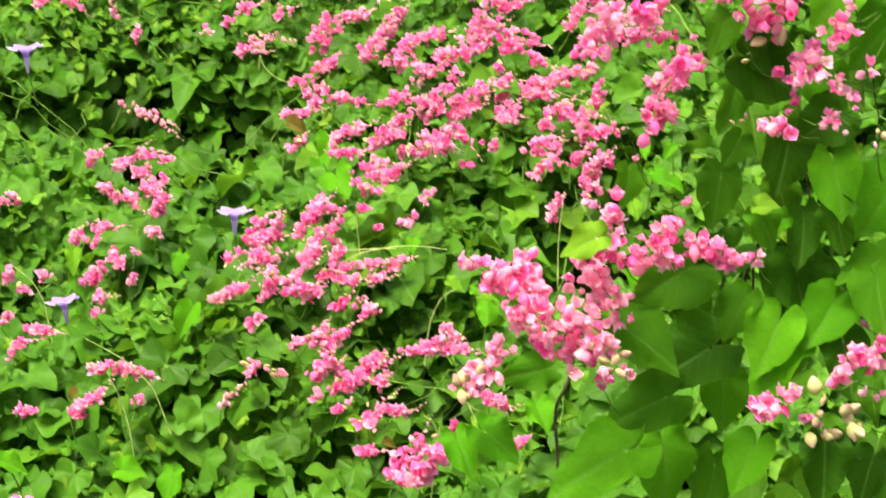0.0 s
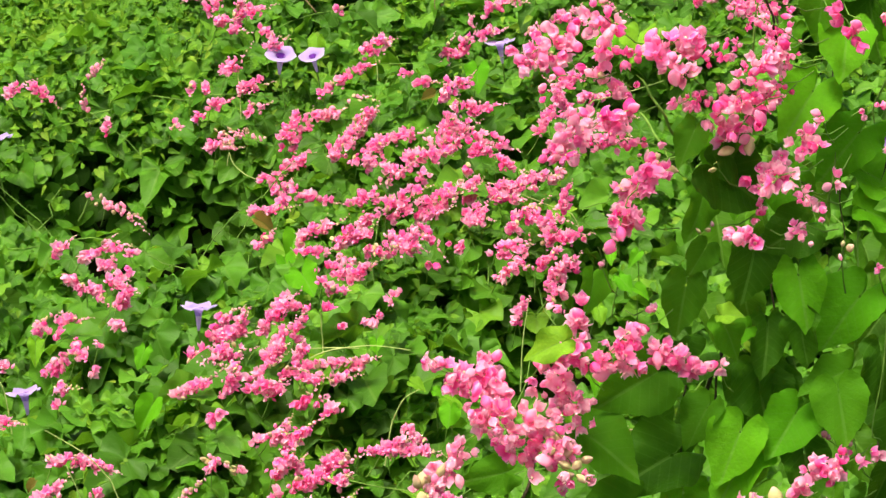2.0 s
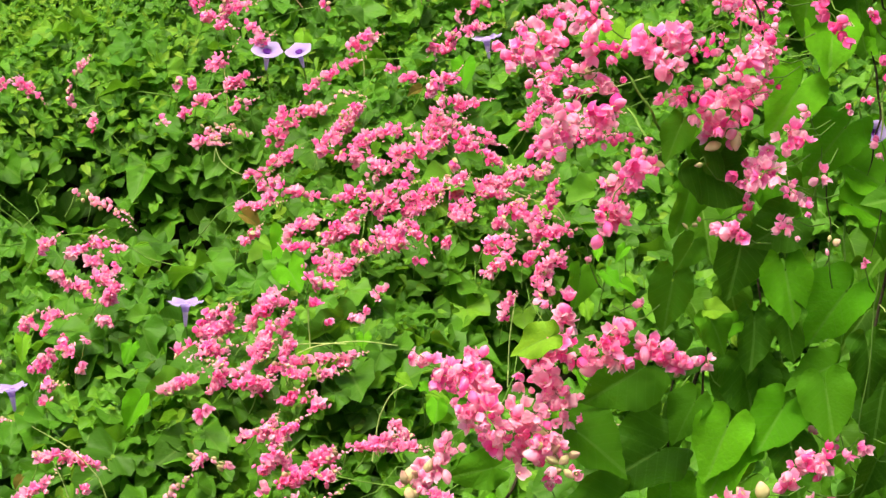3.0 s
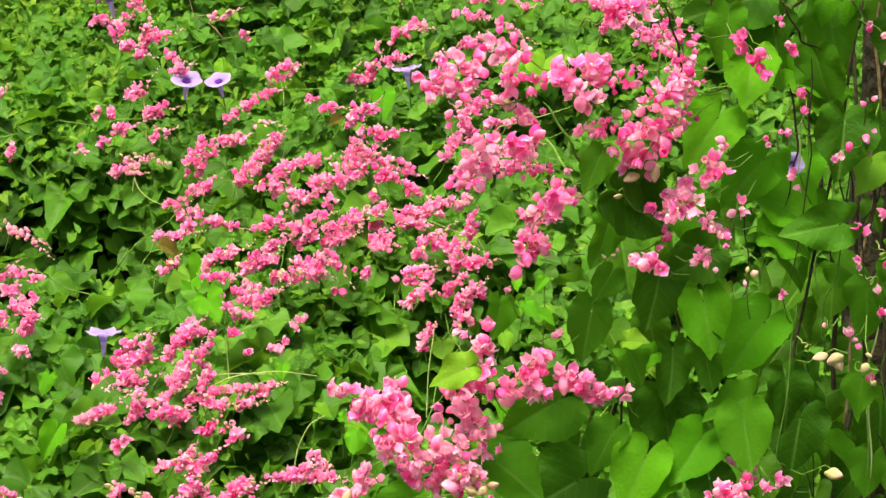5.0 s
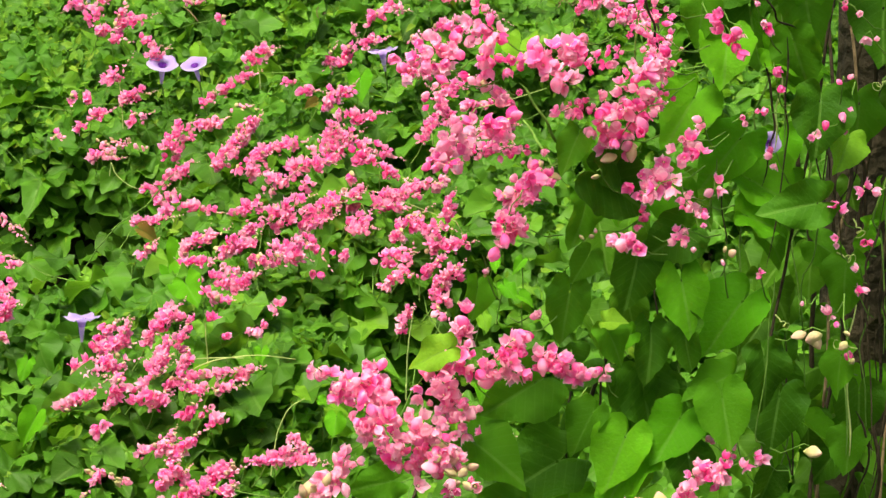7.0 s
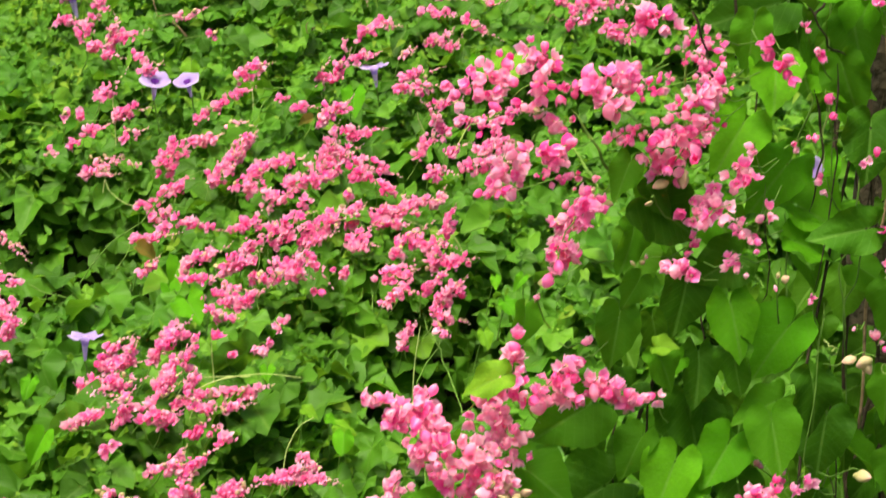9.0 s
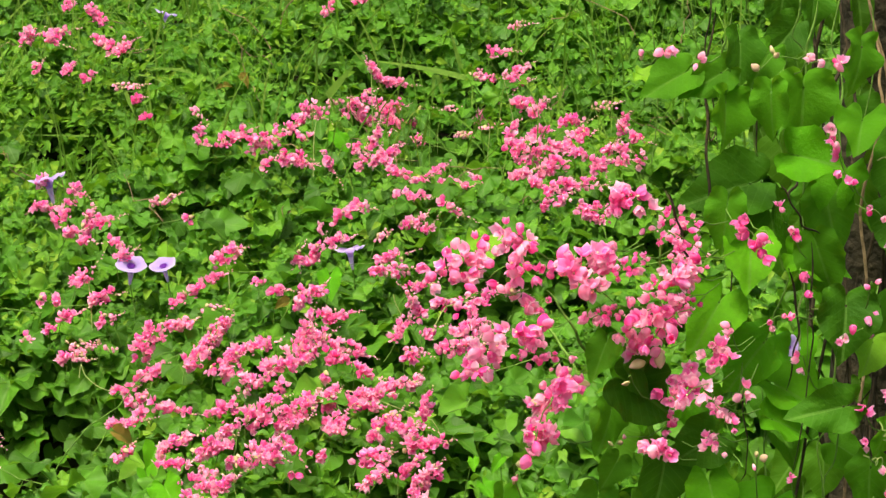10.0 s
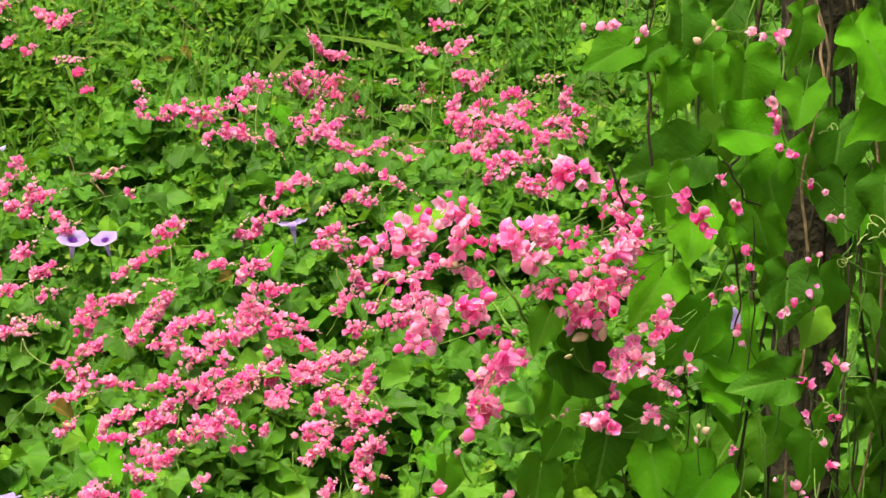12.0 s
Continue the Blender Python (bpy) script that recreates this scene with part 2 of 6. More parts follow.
def tube_arrays(points, radii, sides=5):
    """A tapering tube along points."""
    pts = np.asarray(points, float)
    way = unit(np.gradient(pts, axis=0))
    side = unit(np.cross(way, np.array([0.31, 0.9, 0.27])))
    up = np.cross(side, way)
    a = np.arange(sides) * 2 * np.pi / sides
    ring = np.cos(a)[None, :, None] * side[:, None] + np.sin(a)[None, :, None] * up[:, None]
    verts = (pts[:, None] + ring * np.asarray(radii, float)[:, None, None]).reshape(-1, 3)
    i, j = np.meshgrid(np.arange(len(pts) - 1), np.arange(sides), indexing="ij")
    a0, a1 = (i * sides + j).ravel(), (i * sides + (j + 1) % sides).ravel()
    quads = np.stack([a0, a1, a1 + sides, a0 + sides], 1)
    uv = np.stack([np.tile(np.arange(sides) / sides, len(pts)), np.repeat(np.linspace(0, 1, len(pts)), sides)], 1)
    return verts, quads, uv


def curve_points(a, b, sag, n=7, wiggle=0.0, rng=None):
    t = np.linspace(0, 1, n)[:, None]
    p = np.asarray(a, float) * (1 - t) + np.asarray(b, float) * t
    p[:, 2] += sag * 4 * (t * (1 - t))[:, 0]
    if wiggle:
        p[1:-1] += rng.normal(0, wiggle, (n - 2, 3))
    return p


def tube_mesh(name, points, r0, r1, mat, sides=5):
    v, q, uv = tube_arrays(points, np.linspace(r0, r1, len(points)), sides)
    return mesh_of(name, v, q, uv, mat)


def joined_tubes(name, lines, mat, sides=4):
    vs, qs, us, base = [], [], [], 0
    for pts, r0, r1 in lines:
        v, q, uv = tube_arrays(pts, np.linspace(r0, r1, len(pts)), sides)
        vs.append(v), qs.append(q + base), us.append(uv)
        base += len(v)
    return mesh_of(name, np.concatenate(vs), np.concatenate(qs), np.concatenate(us), mat)


def part(name, me, parent, m=None, label=""):
    ob = new(name, me)
    ob.parent = parent
    if m is not None:
        ob.matrix_basis = m
    return tagged(ob, label)


def placed(turn, at, size):
    m = Matrix(turn.tolist()).to_4x4() @ Matrix.Scale(size, 4)
    m.translation = at
    return m


# ---- ground ----
HOLLOWS = (
    (-0.74, 5.37, 0.23, 0.24),
    (-0.91, 5.38, 0.23, 0.18),
    (-0.05, 4.72, 0.18, 0.18),
    (-0.77, 4.49, 0.14, 0.12),
    (-0.84, 6.80, 0.23, 0.16),
    (0.04, 7.20, 0.29, 0.22),
    (0.16, 6.81, 0.22, 0.17),
    (-1.09, 4.66, 0.16, 0.14),
    (-0.92, 4.45, 0.12, 0.10),
    (0.20, 5.79, 0.19, 0.12),
    (-0.05, 4.69, 0.14, 0.11),
)


def hollow(x, y):
    """Depth by which the leaf mat sags in its gaps."""
    depth_here = 0.0
    for hx, hy, r, depth in HOLLOWS:
        q = ((x - hx) ** 2 + 1.1 * (y - hy) ** 2) / (r * r)
        if q < 6:
            depth_here += depth * math.exp(-q)
    return depth_here


def canopy(x, y):
    """Height of the top of the leaf mat: level near the path, then a bank that steepens and runs on uphill."""
    rise = max(y, 3.3)
    far = 3.8 * (rise / 4.5) ** 1.818
    d = max(1.25 * far - 3.0, 0.0)
    z = 0.43 + 0.0096 * d ** 1.9 if d < 12 else 0.43 + 0.0096 * 12 ** 1.9 + 0.135 * (d - 12)
    z = 1.5 + (z - 1.5) * rise / far
    z += 0.035 * math.sin(2.9 * x + 2.7 * y + 0.6) * math.sin(3.7 * y - 1.1 * x) + 0.02 * math.sin(5.3 * x - 6.1 * y)
    return z - hollow(x, y)


def spread(low, high, fine, n):
    """Grid lines, dense near the middle stretch and wide apart far off."""
    s = np.linspace(-1, 1, n)
    return (low + high) / 2 + fine * np.sinh(s * 6.2) / 6.2


gx, gy = spread(-0.4, 0.4, 7.0, 91), spread(4.4, 7.2, 8.0, 121)
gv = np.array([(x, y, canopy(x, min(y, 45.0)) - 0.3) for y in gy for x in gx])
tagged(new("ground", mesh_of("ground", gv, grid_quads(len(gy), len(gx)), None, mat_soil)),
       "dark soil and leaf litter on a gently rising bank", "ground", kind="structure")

# ---- leaf mat over the bank ----
rng = np.random.default_rng(7)
COVER = [leaf_shape(25, 3, f * 0.8, d, r * 1.5, n, rng, 1.0, 0.0, 0.014, b) for b, f, d, r, n in
         ((0.8, 0.25, 0.12, 0.06, 1.0), (0.86, 0.45, 0.25, 0.08, 0.95), (0.76, 0.15, 0.4, 0.1, 1.05), (0.82, -0.25, 0.3, 0.08, 1.0), (0.9, 0.7, 0.15, 0.06, 0.9), (0.78, 0.1, 0.1, 0.12, 1.1), (0.84, 0.3, 0.5, 0.09, 0.85))]
COVER += [leaf_shape(25, 3, 0.3, 0.25, 0.14, n, rng, 1.0, 0.13, 0.016) for n in (0.9, 1.0, 1.1)]
LOW = [leaf_shape(11, 1, f, d, 0.06, 1.0, rng) for f, d in ((0.3, 0.2), (0.1, 0.3), (-0.2, 0.3), (0.5, 0.1))]
WEED = [leaf_shape(9, 1, 0.3, d, 0.02, n, rng, h) for d, n, h in ((0.1, 0.9, 0.1), (0.25, 1.0, 0.4), (0.35, 0.8, 0.0))]


def mat_places(count, near, far, margin):
    y = near + (far - near) * rng.random(count * 3)
    x = (rng.random(count * 3) * 2 - 1) * (0.25 * far + margin)
    keep = np.abs(x) < 0.25 * y + margin
    return x[keep][:count], y[keep][:count]


def cover(name, label, count, near, far, small, large, shapes, mat, deep, facing, low=0.0, category="leaves"):
    x, y = mat_places(count, near, far, 0.55)
    sink = np.where(rng.random(len(x)) < 0.5, rng.random(len(x)) * 0.06, rng.random(len(x)) * deep)
    if low:
        sink = low + (deep - low) * rng.random(len(x))
    z = np.array([canopy(a, b) for a, b in zip(x, y)]) - sink + 0.02 * rng.normal(size=len(x))
    lump = np.array([noise.noise(Vector((a * 4.2, b * 3.4, 0.3))) + 0.6 * noise.noise(Vector((a * 9, b * 7, 4.0))) for a, b in zip(x, y)])
    z += 0.12 * lump
    sunk = np.array([hollow(a, b) for a, b in zip(x, y)])
    gap = ((lump < -0.2) | (sunk > 0.12)) & (rng.random(len(x)) < (0.0 if low else 0.62))
    gap |= (sunk > 0.2) & (rng.random(len(x)) < (0.0 if low else 0.6))
    x, y, z = x[~gap], y[~gap], z[~gap]
    normal = np.array(facing) + rng.normal(0, 0.36, (len(x), 3))
    normal[:, 2] = np.maximum(normal[:, 2], 0.15)
    tip = np.stack([rng.normal(0, 1.0, len(x)), rng.normal(-0.9, 0.8, len(x)), rng.normal(-0.25, 0.3, len(x))], 1)
    size = small + (large - small) * rng.random(len(x)) ** 1.7
    size *= 1.12 - 0.085 * (y - 4.0)
    me = strewn(name, shapes, np.stack([x, y, z], 1), turned(normal, tip), size, mat, rng)
    tagged(new(name, me), label, category, kind="stuff")


cover("ground_cover_leaves", "dense mat of green heart-shaped vine leaves covering the bank", 36000, 3.3, 8.5, 0.03, 0.086, COVER, mat_cover, 0.17, (0.0, -0.28, 0.9))
cover("understory_leaves", "vine leaves beneath the leaf mat, coloured darker for its shade", 24000, 3.3, 8.5, 0.045, 0.08, LOW, mat_under, 0.3, (0.0, -0.5, 0.7), low=0.1)
cover("weed_foliage", "fine yellow-green weeds growing through the vines", 20000, 6.0, 8.8, 0.016, 0.04, WEED, mat_weed, 0.12, (0.0, -0.6, 0.6))
cover("small_weeds", "small feathery yellow-green weeds between the vine leaves", 5000, 3.9, 6.2, 0.013, 0.036, WEED, mat_weed, 0.05, (0.0, -0.6, 0.6))

# feathery weeds that stand in patches
places = []
for px, py, r, n in ((-0.98, 5.86, 0.2, 420), (-1.2, 5.7, 0.18, 260), (-1.22, 6.25, 0.3, 900), (-0.5, 7.35, 0.4, 500), (-0.93, 7.15, 0.34, 700), (-1.15, 6.9, 0.25, 400), (-0.6, 4.68, 0.07, 70), (0.42, 6.9, 0.22, 200)):
    places += [(px + rng.normal(0, r * 0.5), py + rng.normal(0, r * 0.6)) for _ in range(n)]
places = np.array([(a, b, canopy(a, b) + rng.uniform(-0.02, 0.06)) for a, b in places])
normal = np.array((0.0, -0.5, 0.6)) + rng.normal(0, 0.5, (len(places), 3))
tip = rng.normal(0, 0.6, (len(places), 3)) + np.array((0.0, -0.3, 0.3))
tagged(new("weed_patches", strewn("weed_patches", WEED, places, turned(normal, tip), rng.uniform(0.014, 0.034, len(places)), mat_weed, rng)),
       "patches of feathery yellow-green weeds among the vines", "weeds", kind="stuff")

# the same cover beyond what the lens takes in
count = 26000
x, y = rng.uniform(-6.5, 6.5, count), rng.uniform(0.9, 13.0, count)
out = (np.abs(x) > 0.25 * y + 0.35) | (y > 8.4) | (y < 3.4)
x, y = x[out], y[out]
z = np.array([canopy(a, b) for a, b in zip(x, y)]) - 0.08 * rng.random(len(x))
normal = np.array((0.0, -0.42, 0.75)) + rng.normal(0, 0.5, (len(x), 3))
normal[:, 2] = np.maximum(normal[:, 2], 0.15)
tip = np.stack([rng.normal(0, 1.0, len(x)), rng.normal(-0.9, 0.8, len(x)), rng.normal(-0.25, 0.3, len(x))], 1)
tagged(new("outlying_leaves", strewn("outlying_leaves", LOW, np.stack([x, y, z], 1), turned(normal, tip), rng.uniform(0.06, 0.11, len(x)), mat_cover, rng)),
       "green vine leaves spreading over the rest of the bank", "leaves", kind="stuff")

# ---- runners: thin stems over the mat ----
lines = []
for _ in range(260):
    x, y = mat_places(30, 3.8, 8.1, 0.3)
    x, y, a, l = float(x[0]), float(y[0]), rng.uniform(0, 6.28), rng.uniform(0.15, 0.5)
    x2, y2 = x + l * math.cos(a), y + l * math.sin(a)
    lines.append((curve_points((x, y, canopy(x, y) - 0.05), (x2, y2, canopy(x2, y2) + rng.uniform(-0.06, 0.05)), rng.uniform(0, 0.05), 8, 0.008, rng), 0.0016, 0.001))
tagged(new("vine_runners", joined_tubes("vine_runners", lines, mat_stem)), "thin pale green runners trailing over the leaf mat", "stems", kind="stuff")


# ---- flowers ----
def tepal_arrays(length, width, open_angle, bulge, cup, rows=6, cols=5):
    """A rounded papery tepal: it leans out by open_angle and, by its bulge, belly-shaped back to the axis."""
    t, u = np.meshgrid(np.linspace(0, 1, rows), np.linspace(-1, 1, cols), indexing="ij")
    half = width * np.sin(np.pi * (0.1 + 0.83 * t)) ** 0.75
    bend = open_angle * (0.35 + 0.65 * t) + bulge * (0.9 - 1.7 * t)
    x = u * half
    r = np.cumsum(np.sin(bend), 0) / rows * length + 0.03 - cup * u ** 2 * half * 0.8
    z = np.cumsum(np.cos(bend), 0) / rows * length - 0.14 * u ** 2 * length * t ** 2
    return np.stack([x, r, z], -1).reshape(-1, 3), grid_quads(rows, cols), np.stack([(u + 1) / 2, t], -1).reshape(-1, 2)


def flower_arrays(open_angle, bulge, cup, seed, fine, centre=True, broad=1.0):
    """Three broad outer tepals and two narrow inner ones; blooms to +z, about 1 across."""
    r = np.random.default_rng(seed)
    vs, qs, us, mats, base = [], [], [], [], 0
    rows, cols = (6, 5) if fine else (5, 3)
    for k in range(5):
        outer = k % 2 == 0
        v, q, uv = tepal_arrays(0.88 if outer else 0.72, (0.34 if outer else 0.24) * broad, open_angle * r.uniform(0.75, 1.25) * (1.0 if outer else 0.8), bulge, cup, rows, cols)
        a = k * 2 * math.pi / 5 + r.uniform(-0.15, 0.15)
        c, s = math.cos(a), math.sin(a)
        v = v @ np.array([[c, s, 0], [-s, c, 0], [0, 0, 1]])
        vs.append(v), qs.append(q + base), us.append(uv)
        base += len(v)
        mats += [0] * len(q)
    if centre:
        v, q, uv = tube_arrays([(0, 0, 0.0), (0, 0, 0.16), (0, 0, 0.24)], [0.05, 0.09, 0.02], 5)
        vs.append(v), qs.append(q + base), us.append(uv)
        mats += [1] * len(q)
    return np.concatenate(vs), np.concatenate(qs), np.concatenate(us), mats


def flower_mesh(name, mat, *shape, **more):
    v, q, uv, mats = flower_arrays(*shape, **more)
    me = mesh_of(name, v, q, uv, mat)
    me.materials.append(mat_stamen)
    me.polygons.foreach_set("material_index", np.array(mats, np.int32))
    return me


def blossom_mesh(name, mat, open_angle, bulge, seed, buds):
    """A small flower with the young buds that crowd its foot."""
    r = np.random.default_rng(seed)
    v, q, uv, mats = flower_arrays(open_angle, bulge, 0.5, seed, False, open_angle > 0.6, 0.85)
    vs, qs, us, base = [v], [q], [uv], len(v)
    for k in range(buds):
        a, size = r.uniform(0, 6.28), r.uniform(0.42, 0.62)
        v, q, uv = bud_arrays(r.uniform(0.28, 0.36), 0.95, 5, 7)
        turn = turned(np.array((math.cos(a), math.sin(a), r.uniform(-0.2, 0.9))), (0.1, 0.2, 1.0))
        vs.append(v @ turn.T * size + np.array((math.cos(a) * 0.24, math.sin(a) * 0.24, r.uniform(-0.1, 0.2))))
        qs.append(q + base), us.append(uv)
        base += len(v)
        mats += [0] * len(q)
    me = mesh_of(name, np.concatenate(vs), np.concatenate(qs), np.concatenate(us), mat)
    me.materials.append(mat_stamen)
    me.polygons.foreach_set("material_index", np.array(mats, np.int32))
    return me


def bud_arrays(fat, length=0.95, rows=9, sides=12):
    """A closed, three-winged bud that narrows to a soft point on +z."""
    t = np.linspace(0, 1, rows)
    a = np.arange(sides) * 2 * np.pi / sides
    prof = fat * np.sin(np.pi * np.clip(t, 0.03, 0.975)) ** 0.62 * (1.12 - 0.3 * t)
    ring = 1 + 0.13 * np.cos(3 * a)
    v = np.stack([prof[:, None] * ring * np.cos(a), prof[:, None] * ring * np.sin(a) * 0.7, np.repeat(t[:, None] * length, sides, 1)], -1).reshape(-1, 3)
    i, j = np.meshgrid(np.arange(rows - 1), np.arange(sides), indexing="ij")
    a0, a1 = (i * sides + j).ravel(), (i * sides + (j + 1) % sides).ravel()
    uv = np.stack([np.tile(np.arange(sides) / sides, rows), np.repeat(t, sides)], 1)
    return v, np.stack([a0, a1, a1 + sides, a0 + sides], 1), uv


def bud_mesh(name, mat, fat, length=0.95):
    return mesh_of(name, *bud_arrays(fat, length), mat)


FLOWERS = {}
for tone, mat in (("pink", mat_pink), ("hot", mat_hot), ("pale", mat_pale)):
    FLOWERS[tone] = [flower_mesh("flower", mat, o, g, 0.4, k + 23, True) for k, (o, g) in enumerate(((1.0, 0.3), (0.7, 0.5), (0.5, 0.7), (0.85, 0.4), (0.45, 0.8)))]
    FLOWERS[tone + "_closed"] = [flower_mesh("flower", mat, 0.25, 0.75, 0.6, 11, True, centre=False), flower_mesh("flower", mat, 0.12, 0.7, 0.6, 12, True, centre=False, broad=1.1),
                                 bud_mesh("bud", mat, 0.4, 1.05), bud_mesh("bud", mat, 0.36, 0.9)]
    FLOWERS[tone + "_small"] = [blossom_mesh("flower", mat, o, g, k + 41, n) for k, (o, g, n) in enumerate(((0.8, 0.3, 1), (0.45, 0.5, 1), (0.3, 0.6, 0), (0.25, 0.6, 1), (0.6, 0.4, 0), (0.2, 0.6, 2)))]
FLOWERS["bud"] = [bud_mesh("bud", mat_bud, 0.36, 1.1), bud_mesh("bud", mat_pale, 0.36), bud_mesh("bud", mat_bud, 0.38, 0.95)]

LABELS = {"": "spray of bright pink coral vine flowers among green leaves",
          "s": "thin spray of small pale pink and cream coral vine buds",
          "h": "small cluster of deep magenta pink coral vine flowers",
          "p": "dense cluster of pale papery pink coral vine flowers",
          "m": "hanging cluster of pink flowers fading to cream papery bracts",
          "f": "fine raceme of small pink flowers among climbing vine leaves",
          "B": "cluster of large cream-green and pink papery seed pods",
          "b": "pair of plump cream and pink seed buds on a thin stalk"}


def raceme_stem(pts, tip, r):
    """The stem of a raceme, drawn out into a thin tip that carries ever smaller buds."""
    end, way = pts[-1], unit(tip)
    t = np.linspace(0, 1, 6)[:, None]
    droop = r.uniform(-0.012, 0.008)
    line = end + way * np.linalg.norm(tip) * t + np.array((0, 0, droop)) * t ** 2
    whole = np.concatenate([pts, line[1:]])
    v, q, uv = tube_arrays(whole, np.linspace(0.0011, 0.0004, len(whole)), 4)
    vs, qs, us, mats, base = [v], [q], [uv], [0] * len(q), len(v)
    for k in range(8):
        s = (k + 0.5) / 8
        at = np.array([np.interp(s, t[:, 0], line[:, i]) for i in range(3)])
        out = np.array((r.gauss(0, 1), r.gauss(-0.5, 0.5), r.gauss(0.2, 0.7)))
        v, q, uv = bud_arrays(r.uniform(0.32, 0.42), 0.95, 4, 6)
        vs.append(v @ turned(out, (0.2, 0.3, 1.0)).T * (0.0105 - 0.007 * s) + at)
        qs.append(q + base), us.append(uv)
        base += len(v)
        mats += [1 if r.random() < 0.6 else 2] * len(q)
    me = mesh_of("stem", np.concatenate(vs), np.concatenate(qs), np.concatenate(us), mat_stem)
    me.materials.append(mat_pale)
    me.materials.append(mat_bud)
    me.polygons.foreach_set("material_index", np.array(mats, np.int32))
    return me


def spray(p0, p1, n, w, kind="", near=False, on=None):
    """A flowering shoot from p0 to p1 (metres) with n flowers standing w round it; small ones belong to the vine they grow on."""
    r = random.Random(round(1e4 * (p0[0] * 7 + p0[2] * 3 + p1[0])))
    root, start = on, np.zeros(3)
    if on is None:
        root = new("flower_spray")
        tagged(root, LABELS[kind], "flowers", "coral vine flower sprays")
        root.location = p0
    else:
        start = np.array(p0) - np.array(on.location)
    a, b = np.array(p0), np.array(p1)
    if n > 8:
        n = round(n * (1.35 if near else 1.1))
        w *= 1.3 if near else 1.0
    lean = np.array((r.gauss(0, 0.5), -0.4, 0.7 if r.random() < 0.7 else -0.4))
    line = b - a
    drop = 0.05
    low = np.array((r.uniform(-0.03, 0.03), r.uniform(0.0, 0.05), -drop))
    if near:
        low = -0.6 * line / max(np.linalg.norm(line), 0.01) * drop + np.array((0.01, 0.03, -0.01))
    pts = np.array([low, low * 0.5 + [0, 0, -0.005], (0, 0, 0), line * 0.5 + [0, 0, 0.006], line])
    if n > 8 and not near:
        tip = unit(line + np.array((r.gauss(0, 0.01), -0.005, r.gauss(0.01, 0.012)))) * r.uniform(0.02, 0.055)
        part("stem", raceme_stem(pts + start, tip, r), root)
    elif on is None:
        part("stem", tube_mesh("stem", pts + start, 0.0009, 0.0005, mat_stem, 4), root)
    else:
        root = part("flower_stalk", tube_mesh("flower_stalk", pts + start, 0.0009, 0.0005, mat_stem, 4), on)
    for i in range(n):
        s = (i + r.uniform(0.1, 0.9)) / n
        ang, rad = r.uniform(0, 6.283), w * math.sqrt(r.random())
        wide, high = (1.1, 1.5) if n > 4 and not near else (1.0, 1.0)
        at = line * s + np.array((math.cos(ang) * rad * wide, r.uniform(-0.9, 0.6) * w, math.sin(ang) * rad * high))
        size = r.uniform(0.0105, 0.019) * (0.75 if n < 6 and kind != "B" else 1.0) if near else r.uniform(0.017, 0.0245)
        tone = "pink"
        if kind == "h":
            tone = "hot"
        elif kind == "p":
            tone = "pale" if r.random() < 0.75 else "pink"
        elif kind == "m":
            tone = "bud" if r.random() < 0.35 else ("pale" if r.random() < 0.5 else "pink")
        elif kind == "s":
            tone, size = ("bud" if r.random() < 0.4 else "pale"), size * 0.62
        elif kind == "f":
            tone, size = r.choice(("pink", "pink", "pale", "hot")), size * 0.66
        elif kind == "B":
            tone, size = "bud", size * 1.15
        elif kind == "b":
            tone, size = "bud", size * 0.85
        elif r.random() < (0.4 if near else 0.3):
            tone = "pale"
        elif not near and r.random() < 0.15:
            tone, size = "bud", size * r.uniform(0.45, 0.75)
        elif r.random() < (0.25 if near else 0.12):
            tone = "hot"
        if not near and n > 6:
            size *= 1.08 - 0.38 * s * s
        closed = r.random() < (0.3 if near else 0.5)
        if tone == "bud":
            me = r.choice(FLOWERS["bud"]) if kind != "B" else FLOWERS["bud"][r.choice((0, 2))]
        else:
            me = r.choice(FLOWERS[tone + ("_closed" if kind == "s" or (near and closed) else "" if near and kind != "f" else "_small")])
        way = lean + np.array((r.gauss(0, 0.35), r.gauss(0, 0.3), r.gauss(0, 0.35))) if not near else np.array((r.gauss(0, 0.7), r.gauss(-0.3, 0.4), r.gauss(0.05, 0.75)))
        turn = turned(way, (r.gauss(0, 1), r.gauss(0, 1), 0.2))
        part(me.name.split(".")[0], me, root, placed(turn, at + start, size))
    return root


# sprays over the bank
spray((-1.068, 7.264, 1.163), (-1.026, 7.255, 1.173), 19, 0.010)
spray((-0.996, 7.211, 1.166), (-0.955, 7.203, 1.157), 16, 0.010)
spray((-0.849, 7.190, 1.167), (-0.816, 7.181, 1.151), 13, 0.010)
spray((-0.806, 7.162, 1.136), (-0.749, 7.153, 1.156), 25, 0.015)
spray((-1.003, 7.078, 1.090), (-0.994, 7.069, 1.106), 9, 0.009)
spray((-0.922, 7.084, 1.082), (-0.900, 7.075, 1.098), 12, 0.009)
spray((-0.869, 7.065, 1.055), (-0.843, 7.056, 1.075), 15, 0.009)
spray((-0.781, 7.053, 1.047), (-0.716, 7.044, 1.044), 25, 0.007, "s")
spray((-0.730, 7.012, 1.002), (-0.713, 7.003, 1.007), 9, 0.007, "h")
spray((-0.701, 6.953, 0.964), (-0.684, 6.944, 0.957), 6, 0.007, "h")
spray((-0.542, 6.721, 1.004), (-0.519, 6.712, 0.982), 12, 0.009, "s")
spray((-0.526, 6.607, 0.960), (-0.518, 6.598, 0.968), 6, 0.009)
spray((-0.515, 6.467, 0.946), (-0.488, 6.458, 0.929), 8, 0.009)
